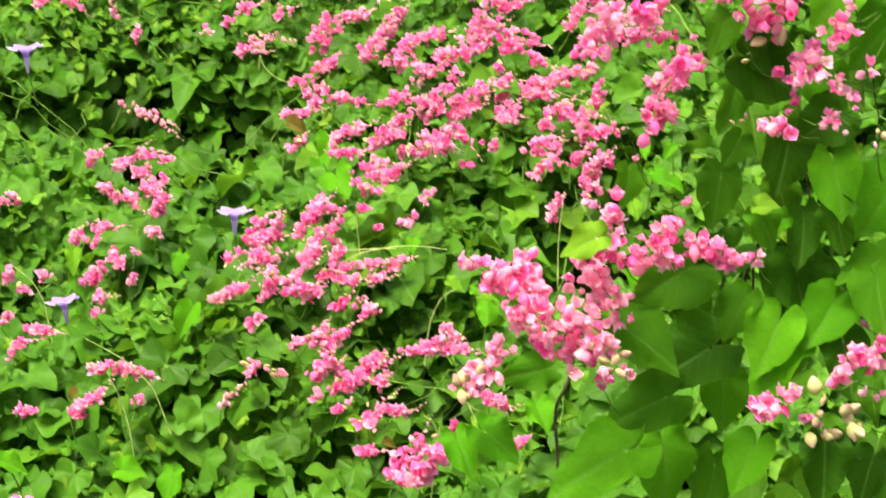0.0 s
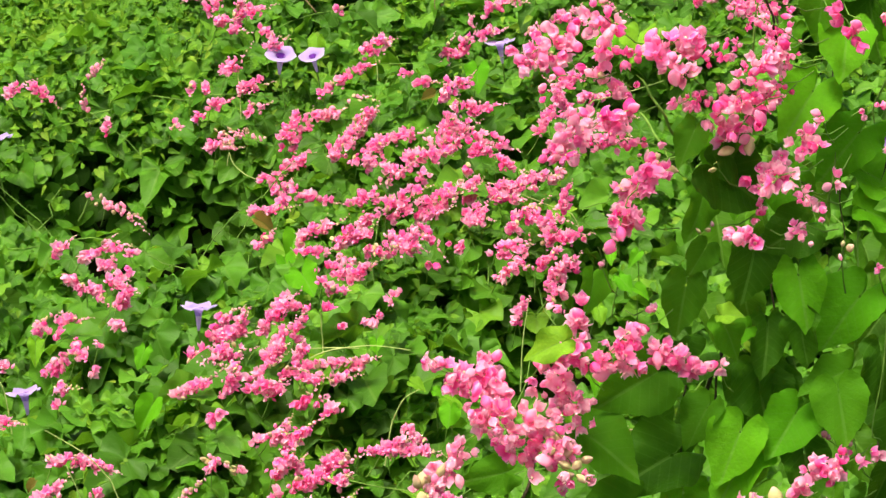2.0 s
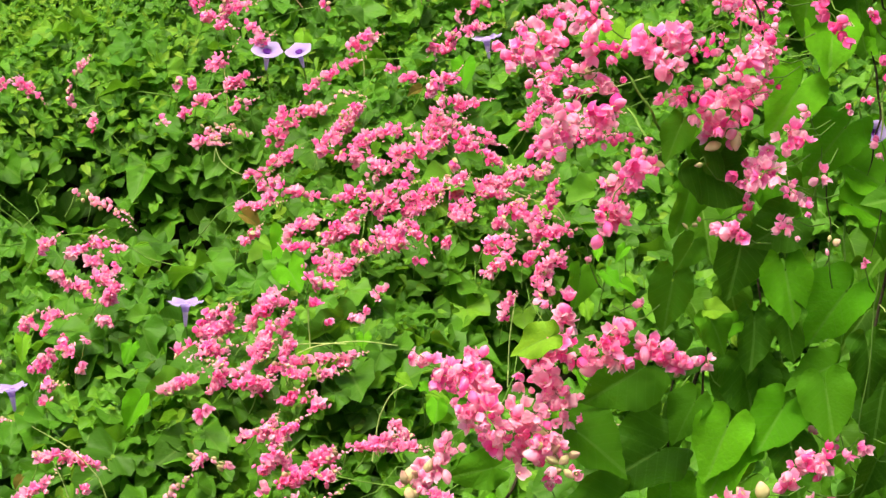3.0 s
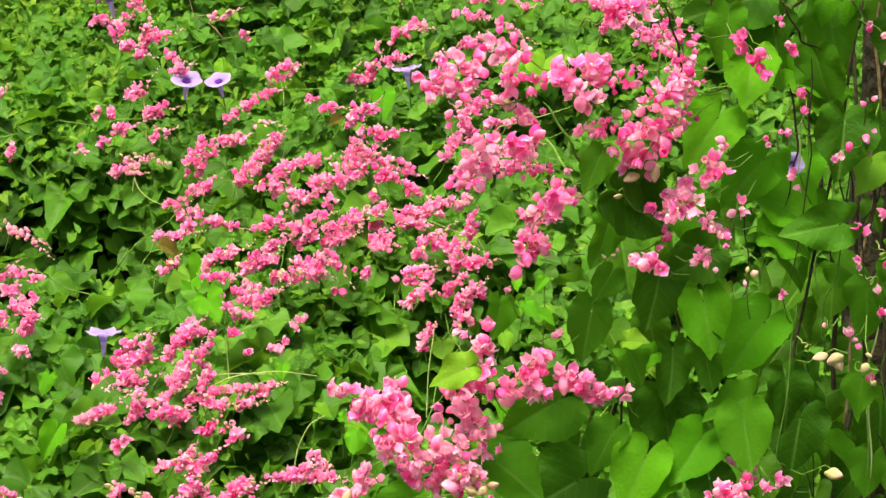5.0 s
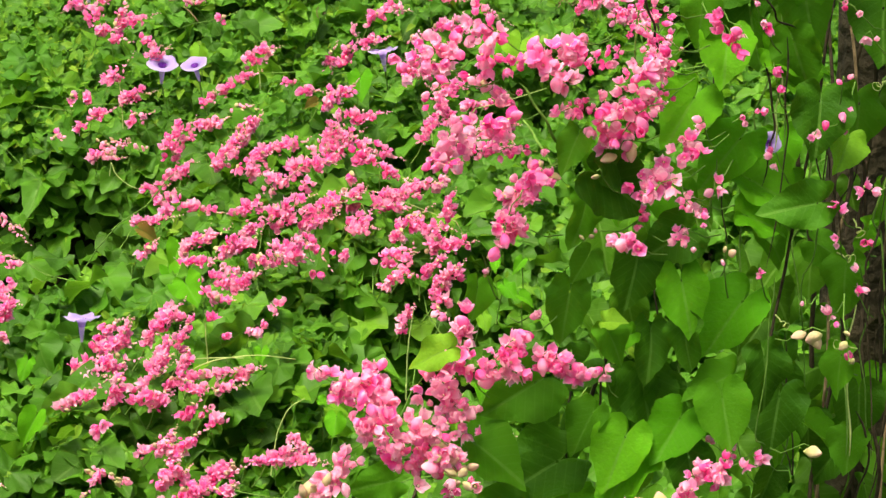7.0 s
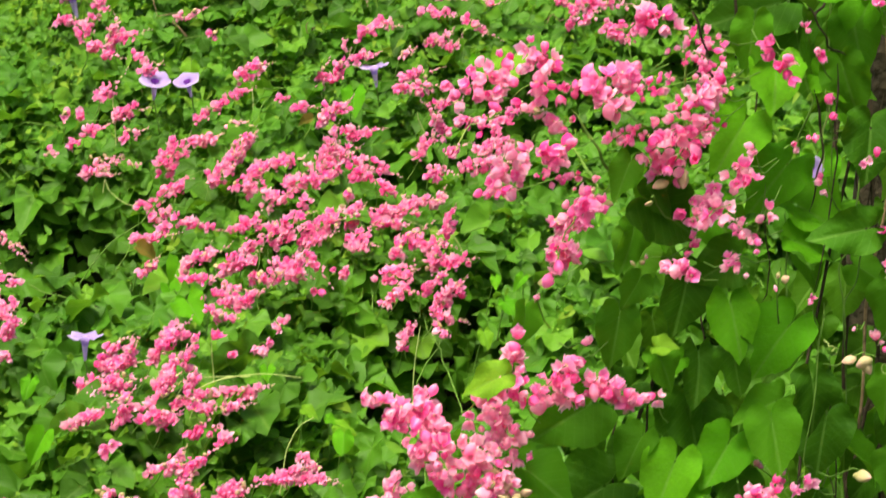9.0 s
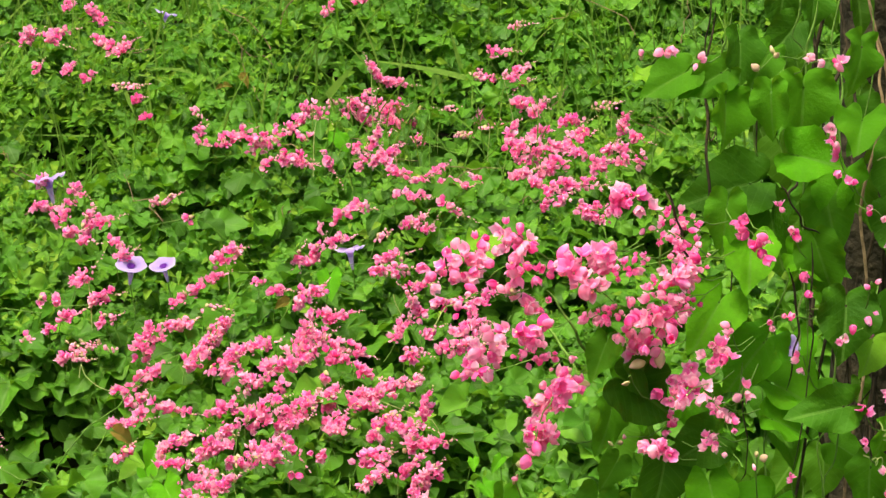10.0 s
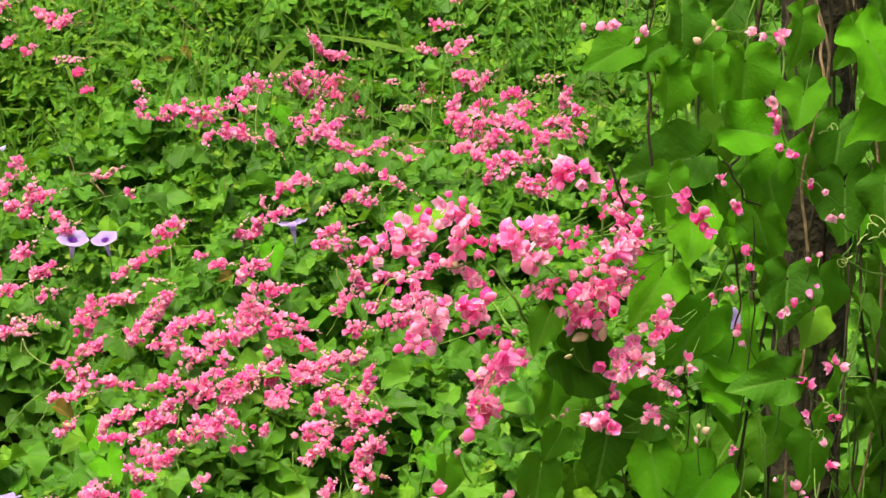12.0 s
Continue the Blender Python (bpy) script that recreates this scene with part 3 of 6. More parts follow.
spray((-0.467, 6.500, 0.932), (-0.385, 6.490, 0.965), 33, 0.013)
spray((-0.385, 6.477, 0.927), (-0.305, 6.468, 0.964), 39, 0.017)
spray((-0.290, 6.648, 0.948), (-0.252, 6.639, 0.980), 20, 0.014)
spray((-0.298, 6.303, 0.920), (-0.226, 6.293, 0.907), 32, 0.014)
spray((-0.344, 6.245, 0.890), (-0.316, 6.235, 0.912), 11, 0.008)
spray((-0.258, 6.581, 0.932), (-0.235, 6.572, 0.943), 8, 0.009)
spray((-0.257, 6.763, 1.008), (-0.204, 6.754, 0.978), 29, 0.016)
spray((-0.194, 7.276, 0.981), (-0.137, 7.267, 0.992), 16, 0.007, "s")
spray((-0.154, 7.279, 0.937), (-0.072, 7.270, 1.003), 52, 0.019)
spray((-0.113, 7.283, 0.936), (-0.064, 7.274, 0.920), 19, 0.010)
spray((-0.079, 6.458, 0.920), (-0.056, 6.448, 0.972), 22, 0.008)
spray((-0.064, 7.346, 0.973), (-0.037, 7.337, 0.960), 13, 0.010)
spray((-0.032, 7.336, 0.932), (0.018, 7.328, 0.957), 39, 0.019)
spray((-0.015, 7.318, 0.917), (0.026, 7.309, 0.909), 19, 0.010)
spray((0.051, 7.318, 0.917), (0.059, 7.309, 0.909), 6, 0.010)
spray((-0.048, 7.401, 1.035), (-0.076, 7.392, 1.085), 23, 0.008)
spray((-0.048, 7.405, 1.027), (0.035, 7.396, 1.022), 30, 0.008)
spray((0.067, 7.336, 0.948), (0.167, 7.328, 0.949), 26, 0.008, "s")
spray((-0.077, 6.315, 0.897), (-0.056, 6.305, 0.927), 16, 0.008)
spray((-0.049, 6.370, 0.906), (-0.006, 6.360, 0.936), 22, 0.008)
spray((-0.007, 7.276, 0.887), (0.083, 7.267, 0.863), 39, 0.013)
spray((-0.189, 6.259, 0.931), (-0.168, 6.249, 0.890), 16, 0.008)
spray((-0.130, 6.443, 0.929), (-0.101, 6.433, 0.922), 11, 0.008)
spray((-0.098, 6.280, 0.886), (-0.084, 6.270, 0.916), 13, 0.008)
spray((-0.056, 6.305, 0.912), (-0.028, 6.295, 0.892), 16, 0.008)
spray((-0.275, 6.283, 0.922), (-0.233, 6.273, 0.902), 16, 0.008)
spray((-0.021, 6.259, 0.881), (0.029, 6.249, 0.867), 19, 0.008)
spray((0.029, 6.258, 0.860), (0.072, 6.248, 0.867), 16, 0.008)
spray((0.071, 6.283, 0.864), (0.107, 6.273, 0.886), 13, 0.008)
spray((0.099, 6.237, 0.852), (0.170, 6.227, 0.844), 24, 0.006)
spray((-0.020, 6.176, 0.826), (0.056, 6.166, 0.826), 26, 0.009)
spray((0.090, 6.108, 0.819), (0.145, 6.098, 0.793), 15, 0.008)
spray((0.172, 7.205, 0.884), (0.228, 7.196, 0.885), 25, 0.007, "s")
spray((0.225, 7.343, 1.057), (0.291, 7.334, 1.047), 23, 0.010)
spray((0.313, 7.271, 1.051), (0.386, 7.262, 1.083), 26, 0.010)
spray((0.319, 7.239, 1.028), (0.384, 7.230, 1.041), 22, 0.010)
spray((0.228, 7.193, 0.942), (0.317, 7.184, 0.991), 35, 0.010)
spray((0.333, 7.017, 0.987), (0.412, 7.008, 0.980), 31, 0.011)
spray((0.364, 6.852, 0.969), (0.410, 6.842, 1.007), 18, 0.009)
spray((0.250, 7.121, 0.923), (0.314, 7.112, 0.932), 16, 0.007, "s")
spray((0.302, 6.846, 0.899), (0.325, 6.837, 0.947), 27, 0.009)
spray((0.286, 6.486, 0.916), (0.389, 6.476, 0.895), 61, 0.024)
spray((0.353, 6.654, 0.931), (0.399, 6.644, 0.946), 17, 0.009)
spray((0.384, 6.523, 0.920), (0.435, 6.513, 0.906), 22, 0.009)
spray((0.345, 6.351, 0.863), (0.416, 6.341, 0.893), 38, 0.015)
spray((0.278, 6.279, 0.850), (0.327, 6.269, 0.879), 21, 0.008)
spray((0.317, 6.217, 0.856), (0.351, 6.207, 0.843), 13, 0.008)
spray((0.349, 6.160, 0.848), (0.481, 6.150, 0.855), 42, 0.011)
spray((0.335, 6.038, 0.805), (0.349, 6.028, 0.834), 13, 0.007)
spray((0.371, 6.063, 0.824), (0.404, 6.053, 0.845), 15, 0.007)
spray((0.437, 6.676, 0.967), (0.489, 6.667, 0.967), 17, 0.009)
spray((0.454, 6.579, 0.930), (0.505, 6.569, 0.945), 25, 0.014)
spray((0.454, 6.481, 0.909), (0.491, 6.472, 0.895), 14, 0.009)
spray((0.489, 6.347, 0.871), (0.524, 6.337, 0.893), 16, 0.008)
spray((0.186, 6.306, 0.868), (0.200, 6.297, 0.862), 8, 0.008)
spray((0.275, 7.370, 1.110), (0.349, 7.361, 1.119), 10, 0.009)
spray((0.427, 5.972, 0.826), (0.493, 5.962, 0.807), 35, 0.015)
spray((0.523, 6.712, 1.001), (0.583, 6.702, 1.014), 14, 0.007, "s")
spray((0.581, 6.594, 0.943), (0.595, 6.584, 0.988), 23, 0.009)
spray((0.539, 6.527, 0.911), (0.560, 6.518, 0.920), 11, 0.009)
spray((0.574, 6.506, 0.913), (0.595, 6.496, 0.907), 17, 0.009)
spray((0.616, 6.563, 0.938), (0.637, 6.553, 0.931), 14, 0.009)
spray((0.488, 6.347, 0.892), (0.516, 6.337, 0.871), 16, 0.008)
spray((0.552, 6.423, 0.885), (0.580, 6.413, 0.893), 11, 0.008)
spray((0.612, 6.401, 0.887), (0.622, 6.391, 0.909), 8, 0.008)
spray((-0.909, 6.156, 0.811), (-0.865, 6.146, 0.812), 16, 0.008)
spray((-0.909, 6.258, 0.849), (-0.885, 6.248, 0.864), 13, 0.008)
spray((-0.819, 6.219, 0.846), (-0.790, 6.209, 0.839), 13, 0.008)
spray((-0.818, 5.946, 0.794), (-0.783, 5.936, 0.835), 25, 0.014)
spray((-0.755, 5.872, 0.783), (-0.727, 5.861, 0.830), 25, 0.013)
spray((-0.790, 5.832, 0.774), (-0.756, 5.821, 0.788), 15, 0.008)
spray((-0.755, 5.812, 0.763), (-0.734, 5.802, 0.771), 12, 0.008)
spray((-0.728, 5.916, 0.790), (-0.686, 5.906, 0.805), 17, 0.008)
spray((-0.690, 5.816, 0.763), (-0.657, 5.806, 0.757), 12, 0.008)
spray((-0.666, 5.762, 0.730), (-0.637, 5.752, 0.744), 12, 0.008)
spray((-0.608, 6.054, 0.821), (-0.579, 6.043, 0.836), 10, 0.007, "s")
spray((-0.582, 6.066, 0.827), (-0.553, 6.056, 0.841), 13, 0.006, "s")
spray((-0.519, 5.958, 0.785), (-0.510, 5.947, 0.799), 5, 0.008)
spray((-0.748, 5.690, 0.688), (-0.714, 5.679, 0.715), 17, 0.009)
spray((-0.713, 5.663, 0.652), (-0.660, 5.652, 0.663), 21, 0.009)
spray((-0.833, 5.652, 0.648), (-0.826, 5.642, 0.657), 5, 0.007)
spray((-0.790, 5.656, 0.644), (-0.781, 5.645, 0.649), 5, 0.007)
spray((-0.780, 5.633, 0.612), (-0.740, 5.622, 0.626), 14, 0.007)
spray((-0.805, 5.623, 0.594), (-0.785, 5.612, 0.604), 7, 0.007)
spray((-0.867, 5.605, 0.572), (-0.852, 5.594, 0.580), 5, 0.007)
spray((-0.691, 5.628, 0.612), (-0.658, 5.617, 0.620), 14, 0.007)
spray((-0.759, 5.602, 0.553), (-0.719, 5.591, 0.560), 14, 0.007, "s")
spray((-0.777, 5.592, 0.528), (-0.757, 5.581, 0.537), 7, 0.007)
spray((-0.738, 5.583, 0.536), (-0.718, 5.572, 0.525), 9, 0.006, "s")
spray((-0.687, 5.584, 0.561), (-0.648, 5.573, 0.544), 7, 0.006, "s")
spray((-0.448, 5.816, 0.715), (-0.387, 5.805, 0.745), 29, 0.012)
spray((-0.522, 5.600, 0.654), (-0.413, 5.589, 0.713), 35, 0.007)
spray((-0.455, 5.557, 0.648), (-0.422, 5.546, 0.656), 12, 0.006, "s")
spray((-0.538, 5.562, 0.616), (-0.480, 5.551, 0.623), 23, 0.009)
spray((-0.595, 5.546, 0.548), (-0.555, 5.535, 0.601), 46, 0.019)
spray((-0.432, 5.421, 0.606), (-0.394, 5.410, 0.645), 31, 0.015)
spray((-0.462, 5.400, 0.573), (-0.430, 5.388, 0.606), 22, 0.012)
spray((-0.484, 5.363, 0.548), (-0.434, 5.351, 0.581), 22, 0.012)
spray((-0.415, 5.258, 0.561), (-0.366, 5.247, 0.586), 30, 0.017)
spray((-0.382, 5.304, 0.589), (-0.290, 5.292, 0.614), 39, 0.008)
spray((-0.249, 5.295, 0.590), (-0.211, 5.284, 0.653), 44, 0.019)
spray((-0.214, 5.326, 0.602), (-0.177, 5.314, 0.623), 18, 0.011)
spray((-0.339, 5.645, 0.692), (-0.320, 5.635, 0.687), 7, 0.007)
spray((-0.303, 5.548, 0.681), (-0.271, 5.537, 0.689), 12, 0.007)
spray((-0.257, 5.505, 0.674), (-0.187, 5.494, 0.706), 27, 0.011)
spray((-0.265, 5.825, 0.699), (-0.244, 5.814, 0.734), 19, 0.011)
spray((-0.220, 5.868, 0.706), (-0.193, 5.858, 0.741), 22, 0.012)
spray((-0.204, 5.415, 0.644), (-0.129, 5.404, 0.658), 27, 0.011)
spray((-0.170, 5.302, 0.606), (-0.098, 5.291, 0.589), 22, 0.011)
spray((-0.197, 6.002, 0.757), (-0.200, 5.992, 0.785), 8, 0.007, "s")
spray((-0.164, 6.066, 0.783), (-0.116, 6.056, 0.805), 20, 0.011)
spray((-0.117, 6.114, 0.813), (-0.082, 6.104, 0.806), 15, 0.008)
spray((-0.176, 5.965, 0.735), (-0.128, 5.955, 0.756), 18, 0.008)
spray((-0.068, 5.998, 0.744), (-0.040, 5.987, 0.758), 10, 0.007, "s")
spray((-0.073, 5.869, 0.692), (0.007, 5.859, 0.694), 29, 0.010)
spray((-0.054, 5.928, 0.712), (-0.000, 5.918, 0.719), 22, 0.008)
spray((0.000, 6.051, 0.764), (0.055, 6.040, 0.793), 20, 0.007)
spray((0.034, 6.040, 0.758), (0.068, 6.030, 0.766), 10, 0.007)
spray((0.013, 5.788, 0.663), (0.059, 5.777, 0.658), 12, 0.008)
spray((0.030, 5.467, 0.647), (-0.001, 5.456, 0.693), 20, 0.008)
spray((0.063, 5.615, 0.649), (0.127, 5.604, 0.658), 19, 0.006)
spray((-0.026, 5.362, 0.607), (-0.001, 5.351, 0.653), 18, 0.007)
spray((0.030, 5.374, 0.612), (0.048, 5.363, 0.626), 9, 0.007)
spray((-0.007, 5.309, 0.592), (0.023, 5.298, 0.588), 13, 0.007)
spray((0.091, 5.378, 0.611), (0.164, 5.367, 0.637), 31, 0.012)
spray((0.071, 5.302, 0.587), (0.162, 5.291, 0.607), 35, 0.011)
spray((-0.870, 4.794, 0.476), (-0.841, 4.782, 0.474), 10, 0.006)
spray((-0.827, 4.765, 0.460), (-0.814, 4.752, 0.457), 5, 0.006)
spray((-0.865, 4.729, 0.440), (-0.841, 4.717, 0.452), 8, 0.006)
spray((-0.832, 4.691, 0.421), (-0.813, 4.679, 0.440), 6, 0.006)
spray((-0.827, 4.631, 0.385), (-0.803, 4.618, 0.422), 16, 0.007)
spray((-0.779, 5.592, 0.529), (-0.759, 5.581, 0.538), 7, 0.007)
spray((-0.760, 5.595, 0.536), (-0.708, 5.584, 0.557), 19, 0.006, "s")
spray((-0.890, 4.884, 0.531), (-0.832, 4.872, 0.506), 16, 0.006, "s")
spray((-0.611, 5.513, 0.494), (-0.566, 5.502, 0.515), 16, 0.007)
spray((-0.564, 5.477, 0.501), (-0.530, 5.466, 0.534), 16, 0.007)
spray((-0.651, 5.524, 0.466), (-0.605, 5.513, 0.474), 14, 0.007)
spray((-0.615, 5.481, 0.449), (-0.563, 5.469, 0.463), 23, 0.011)
spray((-0.526, 5.108, 0.515), (-0.455, 5.096, 0.499), 21, 0.006)
spray((-0.618, 5.036, 0.486), (-0.553, 5.024, 0.497), 23, 0.006)
spray((-0.564, 5.127, 0.487), (-0.533, 5.115, 0.507), 8, 0.006)
spray((-0.594, 4.889, 0.459), (-0.559, 4.877, 0.477), 12, 0.007)
spray((-0.356, 5.189, 0.537), (-0.314, 5.178, 0.557), 21, 0.011)
spray((-0.408, 5.095, 0.494), (-0.360, 5.083, 0.515), 21, 0.012)
spray((-0.397, 5.028, 0.473), (-0.362, 5.016, 0.499), 17, 0.006)
spray((-0.342, 5.060, 0.478), (-0.277, 5.049, 0.528), 46, 0.018)
spray((-0.500, 4.900, 0.451), (-0.465, 4.888, 0.488), 20, 0.009)
spray((-0.472, 4.963, 0.462), (-0.442, 4.951, 0.481), 12, 0.007)
spray((-0.442, 4.946, 0.453), (-0.395, 4.934, 0.485), 20, 0.010)
spray((-0.390, 4.935, 0.450), (-0.361, 4.923, 0.477), 12, 0.007)
spray((-0.502, 4.856, 0.443), (-0.445, 4.844, 0.452), 13, 0.006)
spray((-0.421, 4.835, 0.443), (-0.387, 4.823, 0.440), 10, 0.006)
spray((-0.370, 4.899, 0.441), (-0.313, 4.887, 0.456), 24, 0.010)
spray((-0.327, 4.931, 0.457), (-0.270, 4.919, 0.449), 28, 0.013)
spray((-0.434, 4.728, 0.438), (-0.390, 4.716, 0.436), 13, 0.006)
spray((-0.387, 4.679, 0.428), (-0.343, 4.667, 0.459), 19, 0.008)
spray((-0.434, 4.613, 0.431), (-0.391, 4.601, 0.429), 10, 0.006)
spray((-0.466, 4.726, 0.433), (-0.455, 4.713, 0.442), 3, 0.006)
spray((-0.509, 4.516, 0.404), (-0.482, 4.503, 0.435), 13, 0.007)
spray((-0.479, 4.525, 0.413), (-0.441, 4.512, 0.412), 8, 0.005)
spray((-0.427, 4.527, 0.411), (-0.410, 4.514, 0.419), 5, 0.005, "h")
spray((-0.305, 5.240, 0.558), (-0.239, 5.228, 0.584), 35, 0.014)
spray((-0.241, 5.283, 0.581), (-0.199, 5.272, 0.608), 17, 0.007)
spray((-0.181, 5.272, 0.584), (-0.120, 5.261, 0.575), 22, 0.009)
spray((-0.119, 5.230, 0.567), (-0.078, 5.219, 0.552), 13, 0.006)
spray((-0.284, 5.178, 0.527), (-0.265, 5.167, 0.542), 6, 0.006)
spray((-0.191, 5.229, 0.549), (-0.178, 5.218, 0.563), 6, 0.006)
spray((-0.268, 5.106, 0.493), (-0.203, 5.094, 0.513), 34, 0.013)
spray((-0.277, 5.062, 0.478), (-0.231, 5.050, 0.493), 17, 0.006)
spray((-0.207, 5.156, 0.514), (-0.141, 5.144, 0.535), 25, 0.010)
spray((-0.187, 5.126, 0.503), (-0.163, 5.114, 0.528), 13, 0.006)
spray((-0.185, 5.059, 0.480), (-0.138, 5.047, 0.506), 21, 0.011)
spray((-0.172, 5.028, 0.468), (-0.138, 5.016, 0.483), 12, 0.006)
spray((-0.129, 5.151, 0.515), (-0.047, 5.140, 0.530), 30, 0.011)
spray((-0.071, 5.182, 0.528), (-0.012, 5.171, 0.549), 26, 0.009)
spray((-0.012, 5.195, 0.539), (0.018, 5.183, 0.559), 17, 0.006)
spray((-0.116, 5.121, 0.504), (-0.069, 5.109, 0.506), 21, 0.006)
spray((-0.079, 5.018, 0.477), (-0.034, 5.006, 0.514), 29, 0.013)
spray((-0.085, 4.993, 0.464), (-0.068, 4.981, 0.479), 8, 0.007)
spray((0.018, 5.014, 0.491), (0.035, 5.002, 0.552), 19, 0.008)
spray((-0.022, 5.000, 0.481), (0.012, 4.988, 0.495), 12, 0.007)
spray((0.007, 4.938, 0.460), (0.064, 4.926, 0.474), 24, 0.008)
spray((-0.112, 4.928, 0.431), (-0.055, 4.916, 0.451), 24, 0.010)
spray((-0.066, 4.909, 0.418), (-0.050, 4.897, 0.456), 16, 0.007)
spray((-0.032, 4.896, 0.410), (0.007, 4.883, 0.448), 16, 0.007)
spray((-0.010, 4.937, 0.448), (0.001, 4.925, 0.497), 14, 0.007)
spray((-0.105, 4.894, 0.399), (-0.060, 4.882, 0.419), 14, 0.007)
spray((-0.009, 4.862, 0.384), (0.047, 4.850, 0.433), 32, 0.013)
spray((0.002, 4.847, 0.376), (0.047, 4.835, 0.368), 10, 0.006)
spray((-0.260, 4.939, 0.468), (-0.231, 4.927, 0.448), 10, 0.007)
spray((-0.197, 4.946, 0.445), (-0.175, 4.934, 0.452), 8, 0.007)
spray((-0.290, 4.882, 0.434), (-0.268, 4.870, 0.494), 24, 0.012)
spray((-0.245, 4.876, 0.424), (-0.222, 4.864, 0.427), 3, 0.004, "h")
spray((-0.065, 4.842, 0.330), (-0.048, 4.830, 0.356), 10, 0.006)
spray((-0.069, 4.827, 0.305), (-0.058, 4.815, 0.331), 5, 0.006)
spray((0.002, 4.833, 0.356), (0.030, 4.820, 0.348), 6, 0.006)
spray((-0.302, 4.622, 0.403), (-0.280, 4.609, 0.428), 8, 0.005)
spray((-0.340, 4.491, 0.402), (-0.314, 4.478, 0.411), 8, 0.005)
spray((-0.395, 4.461, 0.392), (-0.384, 4.448, 0.401), 3, 0.005)
spray((-0.624, 4.543, 0.376), (-0.595, 4.531, 0.400), 14, 0.007)
spray((-0.583, 4.467, 0.373), (-0.559, 4.454, 0.413), 19, 0.008)
spray((-0.630, 4.471, 0.361), (-0.561, 4.458, 0.376), 19, 0.006)
spray((-0.656, 4.395, 0.343), (-0.566, 4.381, 0.363), 45, 0.010)
spray((-0.649, 4.385, 0.335), (-0.606, 4.372, 0.345), 13, 0.005)
spray((-0.656, 4.260, 0.307), (-0.595, 4.246, 0.348), 19, 0.006)
spray((-0.583, 4.271, 0.310), (-0.556, 4.258, 0.355), 14, 0.006)
spray((-0.591, 4.212, 0.285), (-0.574, 4.198, 0.304), 6, 0.005)
spray((-0.562, 4.345, 0.342), (-0.550, 4.331, 0.356), 6, 0.005)
spray((-0.527, 4.440, 0.381), (-0.474, 4.427, 0.447), 29, 0.008)
spray((-0.497, 4.400, 0.370), (-0.470, 4.387, 0.405), 16, 0.008)
spray((-0.513, 4.356, 0.350), (-0.480, 4.343, 0.380), 16, 0.007)
spray((-0.528, 4.312, 0.330), (-0.486, 4.299, 0.365), 14, 0.007)
spray((-0.468, 4.416, 0.377), (-0.446, 4.403, 0.422), 11, 0.005)
spray((-0.463, 4.359, 0.349), (-0.441, 4.345, 0.390), 13, 0.005)
spray((-0.479, 4.322, 0.334), (-0.453, 4.308, 0.353), 11, 0.005)
spray((-0.530, 4.276, 0.313), (-0.483, 4.262, 0.339), 14, 0.005)
spray((-0.495, 4.277, 0.309), (-0.468, 4.263, 0.328), 10, 0.005)
spray((-0.450, 4.272, 0.305), (-0.422, 4.258, 0.319), 10, 0.006, "h")
spray((-0.441, 4.346, 0.343), (-0.409, 4.333, 0.357), 8, 0.005)
spray((-0.406, 4.355, 0.346), (-0.360, 4.341, 0.360), 13, 0.005)
spray((-0.351, 4.350, 0.342), (-0.325, 4.337, 0.361), 11, 0.005)
spray((-0.438, 4.310, 0.326), (-0.406, 4.296, 0.340), 10, 0.005)
spray((-0.398, 4.319, 0.329), (-0.362, 4.306, 0.339), 11, 0.005)
spray((-0.410, 4.274, 0.306), (-0.394, 4.260, 0.310), 5, 0.005)
spray((-0.393, 4.245, 0.288), (-0.371, 4.231, 0.297), 5, 0.005)
spray((-0.512, 4.165, 0.255), (-0.471, 4.151, 0.279), 10, 0.005)
spray((-0.485, 4.188, 0.263), (-0.455, 4.174, 0.287), 13, 0.005)
spray((-0.460, 4.182, 0.255), (-0.410, 4.168, 0.290), 22, 0.006)
spray((-0.473, 4.113, 0.225), (-0.441, 4.099, 0.264), 22, 0.009)
spray((-0.438, 4.114, 0.224), (-0.428, 4.100, 0.239), 13, 0.005)
spray((-0.391, 4.117, 0.224), (-0.351, 4.103, 0.254), 19, 0.009)
spray((-0.582, 4.107, 0.245), (-0.538, 4.093, 0.236), 11, 0.005, "s")
spray((-0.326, 4.158, 0.243), (-0.296, 4.144, 0.252), 5, 0.005)
spray((-0.288, 4.167, 0.245), (-0.248, 4.153, 0.266), 16, 0.005)
spray((-0.259, 4.161, 0.252), (-0.219, 4.147, 0.248), 10, 0.005)
spray((-0.252, 4.206, 0.265), (-0.241, 4.192, 0.279), 6, 0.005)
spray((0.053, 4.200, 0.315), (0.112, 4.186, 0.299), 13, 0.006)
spray((0.284, 4.320, 0.356), (0.293, 4.306, 0.380), 6, 0.005)
spray((-0.983, 4.781, 0.452), (-0.951, 4.768, 0.471), 10, 0.006)
spray((-0.919, 4.770, 0.453), (-0.876, 4.757, 0.478), 13, 0.006)
spray((-0.929, 4.700, 0.435), (-0.896, 4.687, 0.410), 19, 0.007)
spray((-0.889, 4.652, 0.418), (-0.861, 4.639, 0.398), 16, 0.006)
spray((-0.849, 4.671, 0.418), (-0.808, 4.659, 0.416), 13, 0.006)
spray((-0.833, 4.638, 0.393), (-0.808, 4.625, 0.407), 8, 0.006)
spray((-0.863, 4.735, 0.443), (-0.845, 4.723, 0.452), 6, 0.006)
spray((-0.925, 4.896, 0.546), (-0.827, 4.883, 0.513), 18, 0.006, "s")
